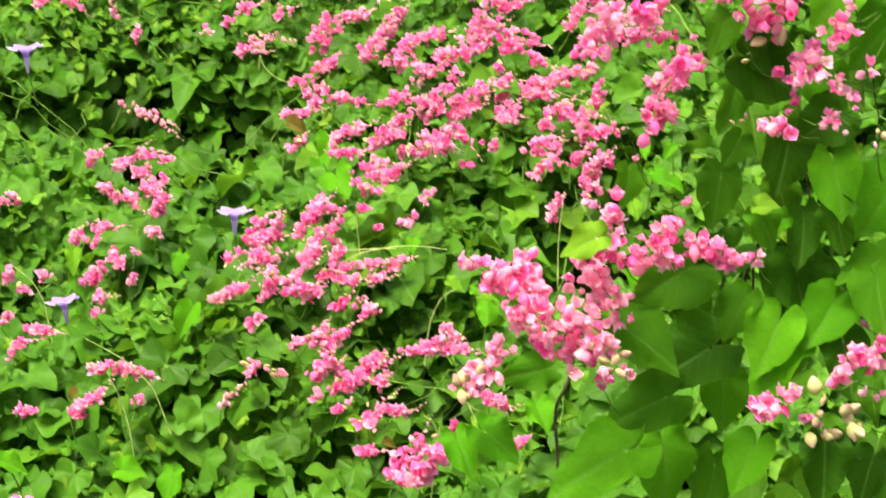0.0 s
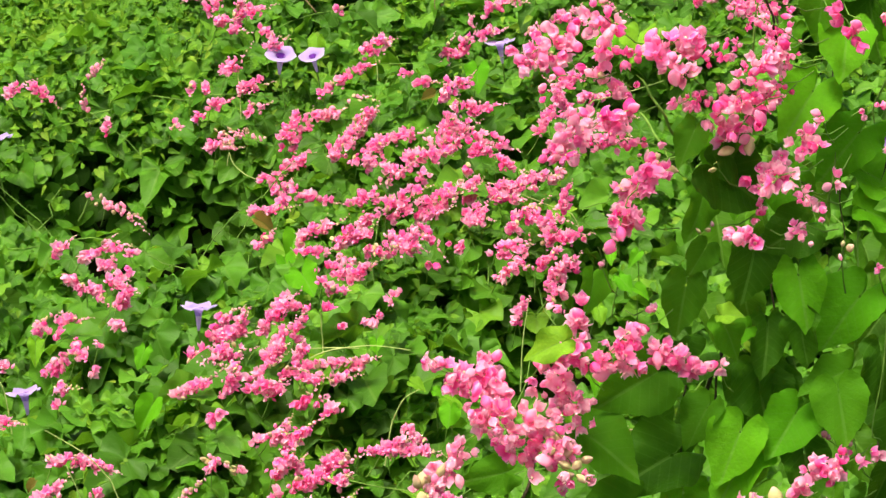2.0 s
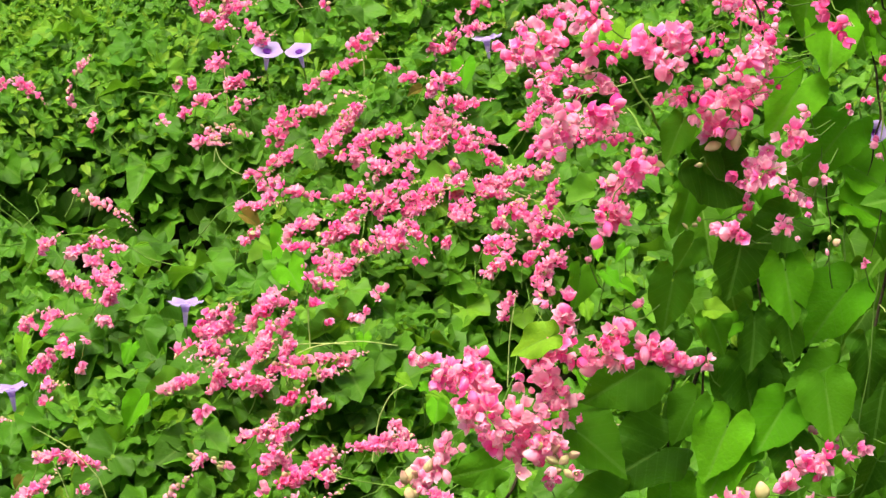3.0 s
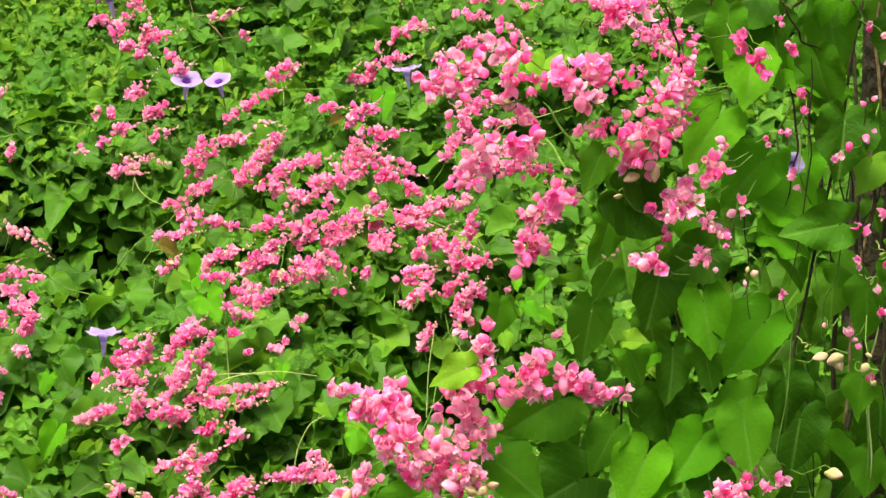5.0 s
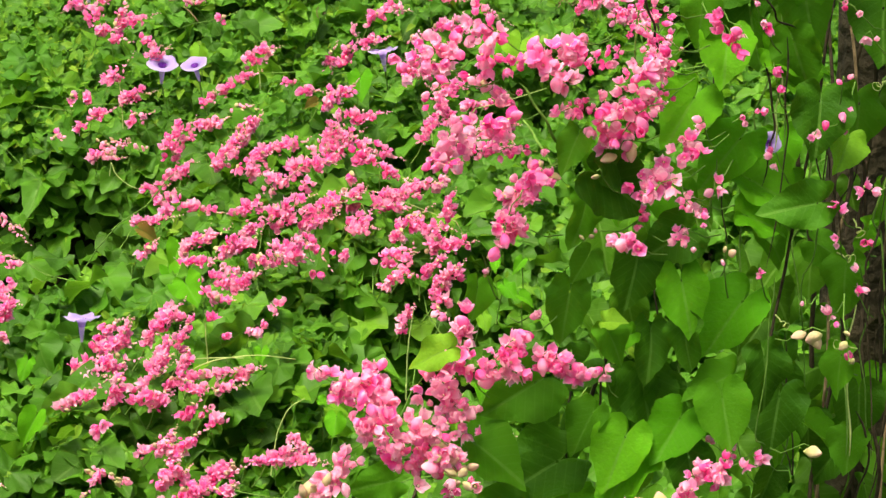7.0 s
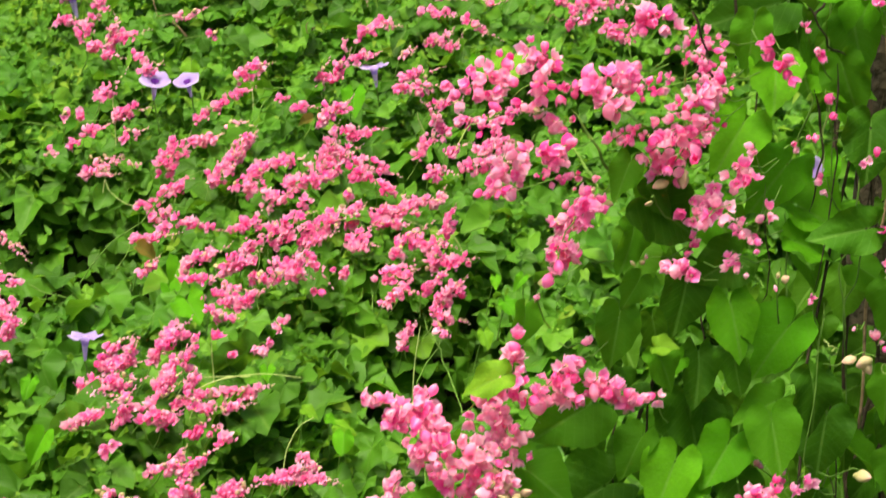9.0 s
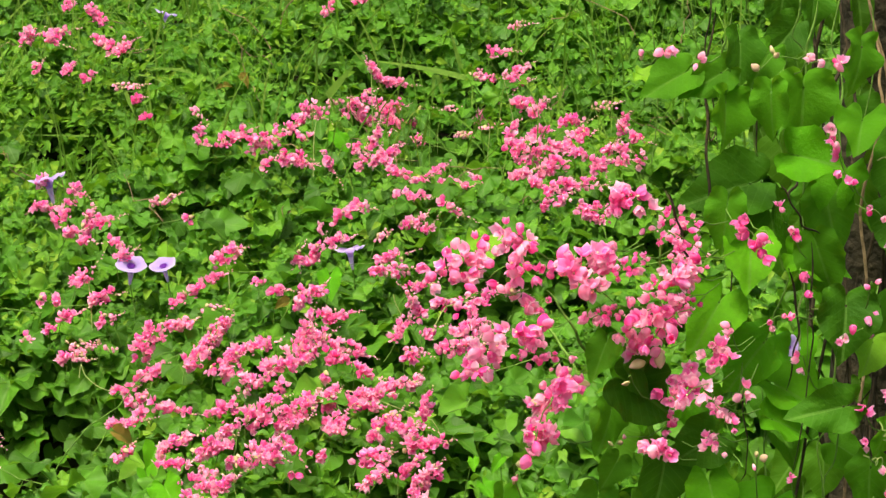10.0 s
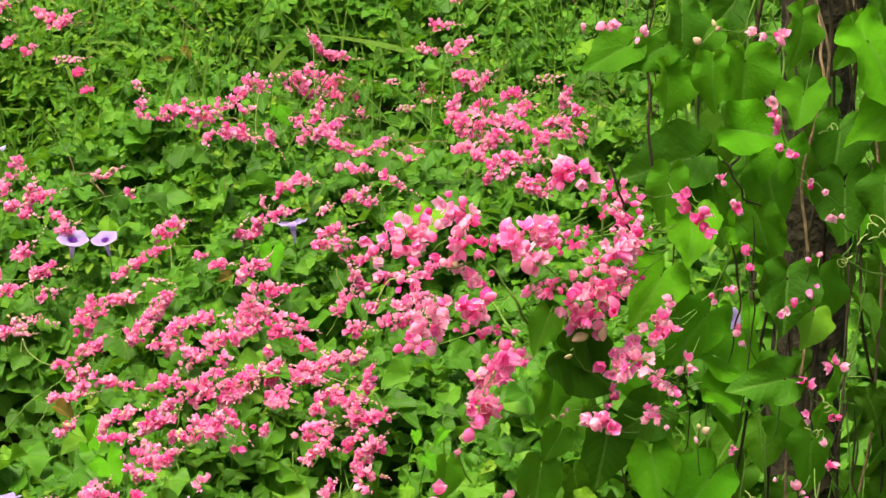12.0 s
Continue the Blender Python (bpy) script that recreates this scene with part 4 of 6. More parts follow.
spray((-0.828, 4.601, 0.369), (-0.800, 4.589, 0.360), 8, 0.005)
spray((-0.973, 4.610, 0.346), (-0.952, 4.597, 0.370), 11, 0.005)
spray((-0.939, 4.611, 0.361), (-0.894, 4.598, 0.364), 10, 0.005)
spray((-0.950, 4.580, 0.342), (-0.927, 4.567, 0.339), 5, 0.005)
spray((-0.901, 4.571, 0.332), (-0.887, 4.558, 0.341), 3, 0.005)
spray((-0.853, 4.568, 0.327), (-0.839, 4.555, 0.328), 3, 0.005)
spray((-0.938, 4.523, 0.290), (-0.907, 4.510, 0.316), 19, 0.008)
spray((-0.893, 4.549, 0.308), (-0.864, 4.536, 0.313), 8, 0.005)
spray((-0.865, 4.534, 0.281), (-0.858, 4.521, 0.290), 3, 0.005)
spray((-0.924, 4.500, 0.264), (-0.901, 4.487, 0.262), 10, 0.005)
spray((-0.864, 4.223, 0.300), (-0.852, 4.210, 0.302), 3, 0.005)
spray((-1.142, 4.718, 0.390), (-1.105, 4.705, 0.397), 8, 0.006)
spray((-1.078, 4.437, 0.315), (-1.063, 4.424, 0.335), 6, 0.005)
spray((-1.045, 4.399, 0.298), (-1.021, 4.385, 0.297), 5, 0.005)
spray((-1.020, 4.481, 0.297), (-1.005, 4.468, 0.306), 5, 0.005)
spray((-1.026, 4.177, 0.293), (-1.001, 4.163, 0.317), 8, 0.005)
spray((-0.967, 4.156, 0.288), (-0.929, 4.142, 0.296), 13, 0.005)
spray((-0.983, 4.086, 0.267), (-0.959, 4.072, 0.297), 10, 0.005)
spray((-0.843, 4.064, 0.244), (-0.806, 4.050, 0.257), 13, 0.005)
spray((-0.809, 4.061, 0.248), (-0.743, 4.047, 0.242), 22, 0.005)
spray((-0.862, 3.948, 0.201), (-0.800, 3.934, 0.249), 21, 0.005)
spray((-0.761, 4.000, 0.208), (-0.752, 3.986, 0.226), 3, 0.004)
spray((-0.945, 3.940, 0.214), (-0.908, 3.925, 0.218), 8, 0.004)
spray((-0.619, 4.012, 0.193), (-0.582, 3.998, 0.232), 11, 0.004, "s")
spray((-0.577, 4.106, 0.233), (-0.564, 4.092, 0.247), 5, 0.005)
spray((-0.544, 4.108, 0.232), (-0.522, 4.094, 0.231), 5, 0.004, "s")
spray((-0.434, 4.077, 0.206), (-0.384, 4.062, 0.229), 26, 0.008)
spray((-0.380, 3.997, 0.181), (-0.339, 3.982, 0.215), 22, 0.008)
spray((-0.420, 4.016, 0.185), (-0.399, 4.002, 0.199), 6, 0.004)
spray((-0.367, 3.959, 0.173), (-0.347, 3.945, 0.182), 6, 0.004)
spray((-0.461, 4.052, 0.198), (-0.445, 4.038, 0.207), 6, 0.005)
spray((-0.375, 4.133, 0.228), (-0.339, 4.119, 0.242), 13, 0.005)
spray((-0.356, 4.073, 0.206), (-0.335, 4.059, 0.231), 10, 0.008)
spray((-0.327, 3.999, 0.184), (-0.302, 3.985, 0.194), 10, 0.004)
spray((-0.278, 4.160, 0.245), (-0.262, 4.146, 0.254), 5, 0.005)
spray((-0.244, 4.161, 0.249), (-0.204, 4.147, 0.248), 13, 0.005)
spray((-0.365, 3.869, 0.160), (-0.340, 3.854, 0.169), 10, 0.004)
spray((-0.308, 3.790, 0.163), (-0.269, 3.775, 0.220), 32, 0.015)
spray((-0.204, 2.744, 0.528), (-0.166, 2.724, 0.566), 32, 0.011)
spray((-0.212, 2.671, 0.537), (-0.197, 2.651, 0.548), 6, 0.003)
spray((-0.220, 3.930, 0.182), (-0.210, 3.915, 0.191), 5, 0.004)
spray((-0.169, 3.978, 0.220), (-0.131, 3.964, 0.205), 16, 0.004)
spray((-0.110, 3.815, 0.191), (-0.101, 3.801, 0.201), 6, 0.004)
spray((-0.231, 4.199, 0.263), (-0.215, 4.185, 0.272), 5, 0.005)
spray((-0.660, 2.709, 0.511), (-0.635, 2.689, 0.521), 6, 0.003)
spray((-1.221, 5.518, 0.654), (-1.186, 5.507, 0.675), 14, 0.007)
spray((-1.165, 5.529, 0.672), (-1.118, 5.518, 0.641), 21, 0.007)
spray((-1.051, 5.558, 0.615), (-1.054, 5.547, 0.656), 14, 0.006, "s")
spray((-1.053, 5.620, 0.683), (-1.024, 5.609, 0.711), 21, 0.007, "s")
spray((-1.008, 5.560, 0.570), (-0.986, 5.549, 0.591), 7, 0.007)
spray((-0.983, 7.579, 1.242), (-0.956, 7.570, 1.259), 20, 0.010)
spray((-0.904, 7.494, 1.242), (-0.854, 7.485, 1.200), 30, 0.013)
spray((-0.210, 7.508, 1.215), (-0.185, 7.500, 1.257), 17, 0.009)
spray((-0.101, 7.579, 1.254), (-0.084, 7.570, 1.268), 10, 0.010)
spray((0.334, 7.436, 1.184), (0.384, 7.427, 1.192), 17, 0.008, "s")
spray((0.282, 7.388, 1.111), (0.298, 7.379, 1.125), 7, 0.009)
spray((-1.064, 7.255, 1.161), (-1.038, 7.246, 1.186), 13, 0.011)
spray((-0.981, 7.249, 1.166), (-0.932, 7.240, 1.186), 19, 0.010)
spray((-0.843, 7.169, 1.157), (-0.762, 7.160, 1.141), 22, 0.007, "s")

# sprays of the near vine
spray((-0.113, 2.479, 0.847), (-0.136, 2.469, 0.858), 5, 0.006, "", True)
spray((-0.085, 2.494, 0.813), (-0.119, 2.484, 0.843), 14, 0.007, "", True)
spray((-0.063, 2.550, 0.804), (-0.066, 2.540, 0.847), 16, 0.009, "", True)
spray((-0.092, 2.528, 0.828), (-0.045, 2.518, 0.807), 28, 0.014, "", True)
spray((-0.079, 2.479, 0.811), (-0.044, 2.469, 0.785), 24, 0.014, "", True)
spray((-0.056, 2.513, 0.778), (-0.009, 2.503, 0.745), 38, 0.019, "", True)
spray((-0.010, 2.518, 0.838), (0.025, 2.508, 0.859), 18, 0.008, "", True)
spray((0.036, 2.486, 0.847), (0.024, 2.476, 0.879), 14, 0.008, "", True)
spray((-0.004, 2.543, 0.825), (0.032, 2.533, 0.779), 35, 0.017, "p", True)
spray((-0.027, 2.481, 0.793), (0.020, 2.471, 0.767), 24, 0.013, "p", True)
spray((0.094, 2.509, 0.883), (0.060, 2.499, 0.855), 21, 0.010, "", True)
spray((0.101, 2.522, 0.856), (0.153, 2.512, 0.841), 23, 0.008, "", True)
spray((0.049, 2.513, 0.840), (0.095, 2.503, 0.849), 14, 0.008, "p", True)
spray((0.028, 2.544, 0.868), (0.031, 2.534, 0.894), 10, 0.005, "", True)
spray((0.022, 2.566, 1.176), (-0.027, 2.556, 1.153), 24, 0.017, "", True)
spray((0.064, 2.498, 1.190), (0.032, 2.488, 1.205), 10, 0.008, "", True)
spray((0.033, 2.535, 1.160), (0.068, 2.525, 1.167), 13, 0.015, "", True)
spray((0.040, 2.540, 1.136), (0.080, 2.530, 1.126), 10, 0.010, "m", True)
spray((0.028, 2.499, 1.101), (-0.000, 2.489, 1.080), 9, 0.011, "p", True)
spray((0.073, 2.470, 1.112), (0.039, 2.460, 1.096), 11, 0.011, "", True)
spray((0.017, 2.567, 1.067), (-0.000, 2.557, 1.048), 10, 0.007, "", True)
spray((0.112, 2.500, 1.176), (0.078, 2.490, 1.163), 9, 0.010, "", True)
spray((0.146, 2.501, 1.185), (0.112, 2.491, 1.172), 10, 0.008, "", True)
spray((0.150, 2.559, 1.113), (0.127, 2.549, 1.111), 5, 0.005, "", True)
spray((0.200, 2.529, 1.124), (0.166, 2.519, 1.099), 22, 0.018, "", True)
spray((0.217, 2.517, 1.118), (0.188, 2.507, 1.090), 13, 0.016, "", True)
spray((0.197, 2.547, 1.078), (0.173, 2.537, 1.070), 14, 0.008, "m", True)
spray((0.223, 2.473, 1.175), (0.200, 2.463, 1.157), 14, 0.007, "", True)
spray((0.110, 2.541, 1.048), (0.067, 2.531, 1.009), 20, 0.011, "m", True)
spray((0.093, 2.507, 0.993), (0.061, 2.497, 0.998), 14, 0.007, "", True)
spray((0.144, 2.479, 1.235), (0.171, 2.469, 1.237), 14, 0.009, "", True)
spray((0.232, 2.536, 1.042), (0.208, 2.526, 1.031), 14, 0.008, "", True)
spray((0.243, 2.563, 1.043), (0.233, 2.553, 1.056), 4, 0.005, "", True)
spray((0.261, 2.491, 1.088), (0.243, 2.481, 1.080), 7, 0.008, "", True)
spray((0.262, 2.533, 0.986), (0.244, 2.523, 0.988), 4, 0.007, "p", True)
spray((0.277, 2.544, 1.011), (0.259, 2.534, 1.010), 4, 0.005, "", True)
spray((0.290, 2.542, 1.038), (0.284, 2.532, 1.025), 5, 0.005, "m", True)
spray((0.204, 2.492, 0.980), (0.186, 2.482, 0.987), 10, 0.005, "", True)
spray((0.339, 2.536, 1.110), (0.301, 2.526, 1.100), 4, 0.005, "", True)
spray((0.302, 2.538, 1.199), (0.313, 2.528, 1.186), 5, 0.006, "", True)
spray((0.414, 2.552, 0.894), (0.410, 2.542, 0.890), 4, 0.005, "", True)
spray((0.436, 2.513, 0.921), (0.428, 2.503, 0.935), 4, 0.006, "", True)
spray((0.297, 2.566, 0.729), (0.266, 2.556, 0.725), 5, 0.006, "p", True)
spray((0.322, 2.532, 0.739), (0.312, 2.522, 0.764), 4, 0.005, "p", True)
spray((-0.114, 2.549, 0.714), (-0.135, 2.539, 0.686), 16, 0.009, "m", True)
spray((-0.089, 2.549, 0.745), (-0.114, 2.539, 0.699), 21, 0.010, "p", True)
spray((0.000, 2.475, 0.766), (0.034, 2.465, 0.733), 20, 0.011, "m", True)
spray((0.017, 2.507, 0.701), (0.012, 2.497, 0.729), 4, 0.006, "", True)
spray((0.208, 2.478, 0.709), (0.173, 2.468, 0.685), 18, 0.007, "", True)
spray((0.284, 2.491, 0.747), (0.255, 2.481, 0.720), 14, 0.007, "", True)
spray((0.263, 2.556, 0.624), (0.232, 2.546, 0.656), 7, 0.013, "B", True)
spray((0.284, 2.483, 0.670), (0.257, 2.473, 0.683), 6, 0.010, "B", True)
spray((0.307, 2.500, 0.744), (0.290, 2.490, 0.729), 12, 0.010, "", True)
spray((0.310, 2.519, 0.695), (0.287, 2.509, 0.686), 4, 0.007, "p", True)
spray((0.385, 2.541, 1.267), (0.372, 2.531, 1.294), 4, 0.005, "", True)
spray((0.362, 2.529, 1.374), (0.383, 2.519, 1.366), 5, 0.006, "", True)
spray((0.196, 2.522, 1.382), (0.207, 2.512, 1.385), 5, 0.005, "", True)
spray((0.243, 2.532, 1.173), (0.201, 2.522, 1.157), 18, 0.010, "f", True)
spray((0.237, 2.544, 1.150), (0.191, 2.534, 1.139), 18, 0.009, "f", True)
spray((0.235, 2.550, 1.130), (0.211, 2.540, 1.113), 16, 0.009, "f", True)
spray((0.184, 2.564, 1.168), (0.156, 2.554, 1.154), 12, 0.009, "f", True)
spray((0.177, 2.544, 1.120), (0.128, 2.534, 1.109), 17, 0.008, "f", True)
spray((0.104, 2.562, 1.063), (0.052, 2.552, 1.068), 14, 0.008, "f", True)
spray((0.025, 2.473, 1.146), (-0.009, 2.463, 1.136), 14, 0.008, "f", True)
spray((-0.000, 2.517, 1.126), (0.004, 2.507, 1.102), 10, 0.007, "f", True)
spray((0.221, 2.564, 1.169), (0.231, 2.554, 1.193), 12, 0.008, "f", True)
spray((0.147, 2.535, 1.178), (0.113, 2.525, 1.156), 12, 0.009, "", True)
spray((0.142, 2.560, 1.133), (0.113, 2.550, 1.148), 7, 0.008, "p", True)
spray((0.108, 2.517, 1.053), (0.090, 2.507, 1.027), 11, 0.011, "", True)
spray((0.077, 2.495, 1.020), (0.065, 2.485, 0.970), 8, 0.008, "p", True)
spray((0.032, 2.524, 1.090), (0.024, 2.514, 1.053), 8, 0.010, "p", True)
spray((0.272, 2.527, 1.073), (0.253, 2.517, 1.057), 8, 0.007, "", True)
spray((0.239, 2.471, 1.052), (0.211, 2.461, 1.033), 8, 0.008, "", True)
spray((0.253, 2.492, 1.025), (0.264, 2.482, 1.002), 5, 0.007, "p", True)
spray((0.242, 2.498, 0.986), (0.264, 2.488, 0.984), 5, 0.006, "p", True)
spray((0.216, 2.562, 1.005), (0.209, 2.552, 0.989), 7, 0.005, "f", True)
spray((0.283, 2.550, 1.203), (0.306, 2.540, 1.177), 8, 0.006, "h", True)
spray((0.226, 2.484, 1.192), (0.183, 2.474, 1.207), 16, 0.008, "f", True)
spray((0.235, 2.532, 1.212), (0.198, 2.522, 1.209), 10, 0.007, "f", True)


# ---- violet morning glories ----
def funnel(radii, heights, sides=20, ripple=0.0):
    a = np.arange(sides) * 2 * np.pi / sides
    rows = len(radii)
    rr = np.array(radii)[:, None] * (1 + ripple * np.linspace(0, 1, rows)[:, None] ** 3 * np.cos(5 * a))
    v = np.stack([rr * np.cos(a), rr * np.sin(a), np.array(heights)[:, None] + ripple * 0.45 * np.linspace(0, 1, rows)[:, None] ** 3 * np.cos(5 * a + 0.4)], -1).reshape(-1, 3)
    i, j = np.meshgrid(np.arange(rows - 1), np.arange(sides), indexing="ij")
    a0, a1 = (i * sides + j).ravel(), (i * sides + (j + 1) % sides).ravel()
    uv = np.stack([np.tile(a / 6.2832, rows), np.repeat(np.linspace(0, 1, rows), sides)], 1)
    return v, np.stack([a0, a1, a1 + sides, a0 + sides], 1), uv


def morning_glory(at, facing, size, label):
    root = new("morning_glory")
    root.location = at
    tagged(root, label, "flower", "violet morning glories")
    turn = turned(np.array(facing, float), (0.2, 0.1, 1.0))
    m = placed(turn, (0, 0, 0), size)
    corolla = part("corolla", mesh_of("corolla", *funnel([0.1, 0.13, 0.2, 0.34, 0.47, 0.52], [-0.2, -0.06, 0.05, 0.12, 0.14, 0.11], ripple=0.2 if facing[2] > 0.95 else 0.07), mat_violet), root, m)
    part("throat", mesh_of("throat", *funnel([0.03, 0.07, 0.12, 0.15], [-0.18, -0.1, 0.02, 0.06], 14), mat_throat), corolla, None, "dark purple throat")
    part("tube", mesh_of("tube", *funnel([0.045, 0.06, 0.085, 0.104], [-0.68, -0.56, -0.34, -0.195], 10), mat_tube), root, m)
    base = turn @ np.array((0, 0, -0.68 * size))
    part("stem", tube_mesh("stem", curve_points(base, base + [0.01, 0.03, -0.08], 0.0, 5), 0.0018, 0.0014, mat_stem), root)
    return root


morning_glory((-0.676, 7.527, 1.222), (0.25, 0.06, 1.00), 0.059, "small violet morning glory among far weeds")
morning_glory((-0.631, 5.746, 0.716), (0.10, -0.40, 0.88), 0.070, "open pale violet morning glory with a dark purple throat")
morning_glory((-0.558, 5.766, 0.713), (-0.20, -0.40, 0.88), 0.060, "open pale violet morning glory with a dark purple throat")
morning_glory((-0.128, 5.938, 0.722), (-0.15, 0.06, 1.00), 0.064, "pale violet morning glory seen from the side above the leaves")
morning_glory((-0.881, 6.268, 0.858), (-0.24, 0.06, 1.00), 0.082, "pale violet morning glory seen from the side above the leaves")
morning_glory((-0.668, 4.616, 0.385), (0.01, 0.06, 1.00), 0.060, "pale violet morning glory seen from the side above the leaves")
morning_glory((0.369, 2.750, 1.041), (-0.20, -0.85, 0.30), 0.027, "half-hidden violet morning glory beside the climbing vine")
morning_glory((-0.970, 4.446, 0.260), (-0.16, 0.06, 1.00), 0.057, "pale violet morning glory seen from the side above the leaves")
morning_glory((-1.222, 5.384, 0.574), (-0.06, 0.06, 1.00), 0.071, "pale violet morning glory seen from the side above the leaves")

# ---- near climbing vine ----
VINE = [leaf_shape(61, 5, f, d, r, n, rng, 1.0, 0.0, 0.008) for f, d, r, n in
        ((0.4, 0.25, 0.07, 0.95), (0.6, 0.35, 0.08, 0.85), (0.25, 0.45, 0.12, 0.85), (-0.3, 0.3, 0.08, 0.95), (0.85, 0.35, 0.05, 0.8), (0.5, 0.15, 0.12, 1.05), (0.6, 0.6, 0.08, 0.75), (0.35, 0.35, 0.11, 0.8))]
VINE_LEAVES = [[mesh_of("leaf", *shape, mat) for shape in VINE] for mat in mat_vine]
vine = new("climbing_vine")
vine.location = (0.42, 2.8, -0.4)
tagged(vine, "climbing coral vine with large heart-shaped green leaves hanging over a trunk", "vine")


def vine_leaf(at, width, tip, normal, tone, flat=False):
    r = random.Random(round(1e4 * (at[0] * 5 + at[2])))
    # mid-height leaves get lighter copies, as if more light fell there
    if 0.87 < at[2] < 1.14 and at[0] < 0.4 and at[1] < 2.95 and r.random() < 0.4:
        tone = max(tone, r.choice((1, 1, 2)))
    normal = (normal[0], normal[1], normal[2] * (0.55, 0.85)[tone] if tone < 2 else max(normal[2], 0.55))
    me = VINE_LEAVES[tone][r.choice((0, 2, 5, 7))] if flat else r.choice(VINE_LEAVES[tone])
    turn = turned(np.array(normal, float), tip)
    long = width * 1.0
    start = np.array(at) - np.array(turn[:, 1]) * long * 0.35 - np.array(vine.location)
    part("leaf", me, vine, placed(turn, start, long))


def vine_stem(points, r0, r1, mat):
    pts = np.array(points, float)
    t = np.linspace(0, len(pts) - 1, 6 * (len(pts) - 1) + 1)
    smooth = np.stack([np.interp(t, np.arange(len(pts)), pts[:, k]) for k in range(3)], 1)
    smooth[1:-1] = (smooth[:-2] + smooth[1:-1] * 2 + smooth[2:]) / 4
    smooth += 0.0015 * np.sin(np.arange(len(smooth))[:, None] * np.array((0.9, 1.3, 0.4)))
    ends = np.clip(np.minimum(np.arange(len(smooth)), np.arange(len(smooth))[::-1]) / 3 + 0.3, 0, 1)
    v, q, uv = tube_arrays(smooth - np.array(vine.location), np.linspace(r0, r1, len(smooth)) * ends, 6)
    part("stem", mesh_of("stem", v, q, uv, mat), vine)


# large leaves that stand clear, each with a shaded, plain, lit or young tone
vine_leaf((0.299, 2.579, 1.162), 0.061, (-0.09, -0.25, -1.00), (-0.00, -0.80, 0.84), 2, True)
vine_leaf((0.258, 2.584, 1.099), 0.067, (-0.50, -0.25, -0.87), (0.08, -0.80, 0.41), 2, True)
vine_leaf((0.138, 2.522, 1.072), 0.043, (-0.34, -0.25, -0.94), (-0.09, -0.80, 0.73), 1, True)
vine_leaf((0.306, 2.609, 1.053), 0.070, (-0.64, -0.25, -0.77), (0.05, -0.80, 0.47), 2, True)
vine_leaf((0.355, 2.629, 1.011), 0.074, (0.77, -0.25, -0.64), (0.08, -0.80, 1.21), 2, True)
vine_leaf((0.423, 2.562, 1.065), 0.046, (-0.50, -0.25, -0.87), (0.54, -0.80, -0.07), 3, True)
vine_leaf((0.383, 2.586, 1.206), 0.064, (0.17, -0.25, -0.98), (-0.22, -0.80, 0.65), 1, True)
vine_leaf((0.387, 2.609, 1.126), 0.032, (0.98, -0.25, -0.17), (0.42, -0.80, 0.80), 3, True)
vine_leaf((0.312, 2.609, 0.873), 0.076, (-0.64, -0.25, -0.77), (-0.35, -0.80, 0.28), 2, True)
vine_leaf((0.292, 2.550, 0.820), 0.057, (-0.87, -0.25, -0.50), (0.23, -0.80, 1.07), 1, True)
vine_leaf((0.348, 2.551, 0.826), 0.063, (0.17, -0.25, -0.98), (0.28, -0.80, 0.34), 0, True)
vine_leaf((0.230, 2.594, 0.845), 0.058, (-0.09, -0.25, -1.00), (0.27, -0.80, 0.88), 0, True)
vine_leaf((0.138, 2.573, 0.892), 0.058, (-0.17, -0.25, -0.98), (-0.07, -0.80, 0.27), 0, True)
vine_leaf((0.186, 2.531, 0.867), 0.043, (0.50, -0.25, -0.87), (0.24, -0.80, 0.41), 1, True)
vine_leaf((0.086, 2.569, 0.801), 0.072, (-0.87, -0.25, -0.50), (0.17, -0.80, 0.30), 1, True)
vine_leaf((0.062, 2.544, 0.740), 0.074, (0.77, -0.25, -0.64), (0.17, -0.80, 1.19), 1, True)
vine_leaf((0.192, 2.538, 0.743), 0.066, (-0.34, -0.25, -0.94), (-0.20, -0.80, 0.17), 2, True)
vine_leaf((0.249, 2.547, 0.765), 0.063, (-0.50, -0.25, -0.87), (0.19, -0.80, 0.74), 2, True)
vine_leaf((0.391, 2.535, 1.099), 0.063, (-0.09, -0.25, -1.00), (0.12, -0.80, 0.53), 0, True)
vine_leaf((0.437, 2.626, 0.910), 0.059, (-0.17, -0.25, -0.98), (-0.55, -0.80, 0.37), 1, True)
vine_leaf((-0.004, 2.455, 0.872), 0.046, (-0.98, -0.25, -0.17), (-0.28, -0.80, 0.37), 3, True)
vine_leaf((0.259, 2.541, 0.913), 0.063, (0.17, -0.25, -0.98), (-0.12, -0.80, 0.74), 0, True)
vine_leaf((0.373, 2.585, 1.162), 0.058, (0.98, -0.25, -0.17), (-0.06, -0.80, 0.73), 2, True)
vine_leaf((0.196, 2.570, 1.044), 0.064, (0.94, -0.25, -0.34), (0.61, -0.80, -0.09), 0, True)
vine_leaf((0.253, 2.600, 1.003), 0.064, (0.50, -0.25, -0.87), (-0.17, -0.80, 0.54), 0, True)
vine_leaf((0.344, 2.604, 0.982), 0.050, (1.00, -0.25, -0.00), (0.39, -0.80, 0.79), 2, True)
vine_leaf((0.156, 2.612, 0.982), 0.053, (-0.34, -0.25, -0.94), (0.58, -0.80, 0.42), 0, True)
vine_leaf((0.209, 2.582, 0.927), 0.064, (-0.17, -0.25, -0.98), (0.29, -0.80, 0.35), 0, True)
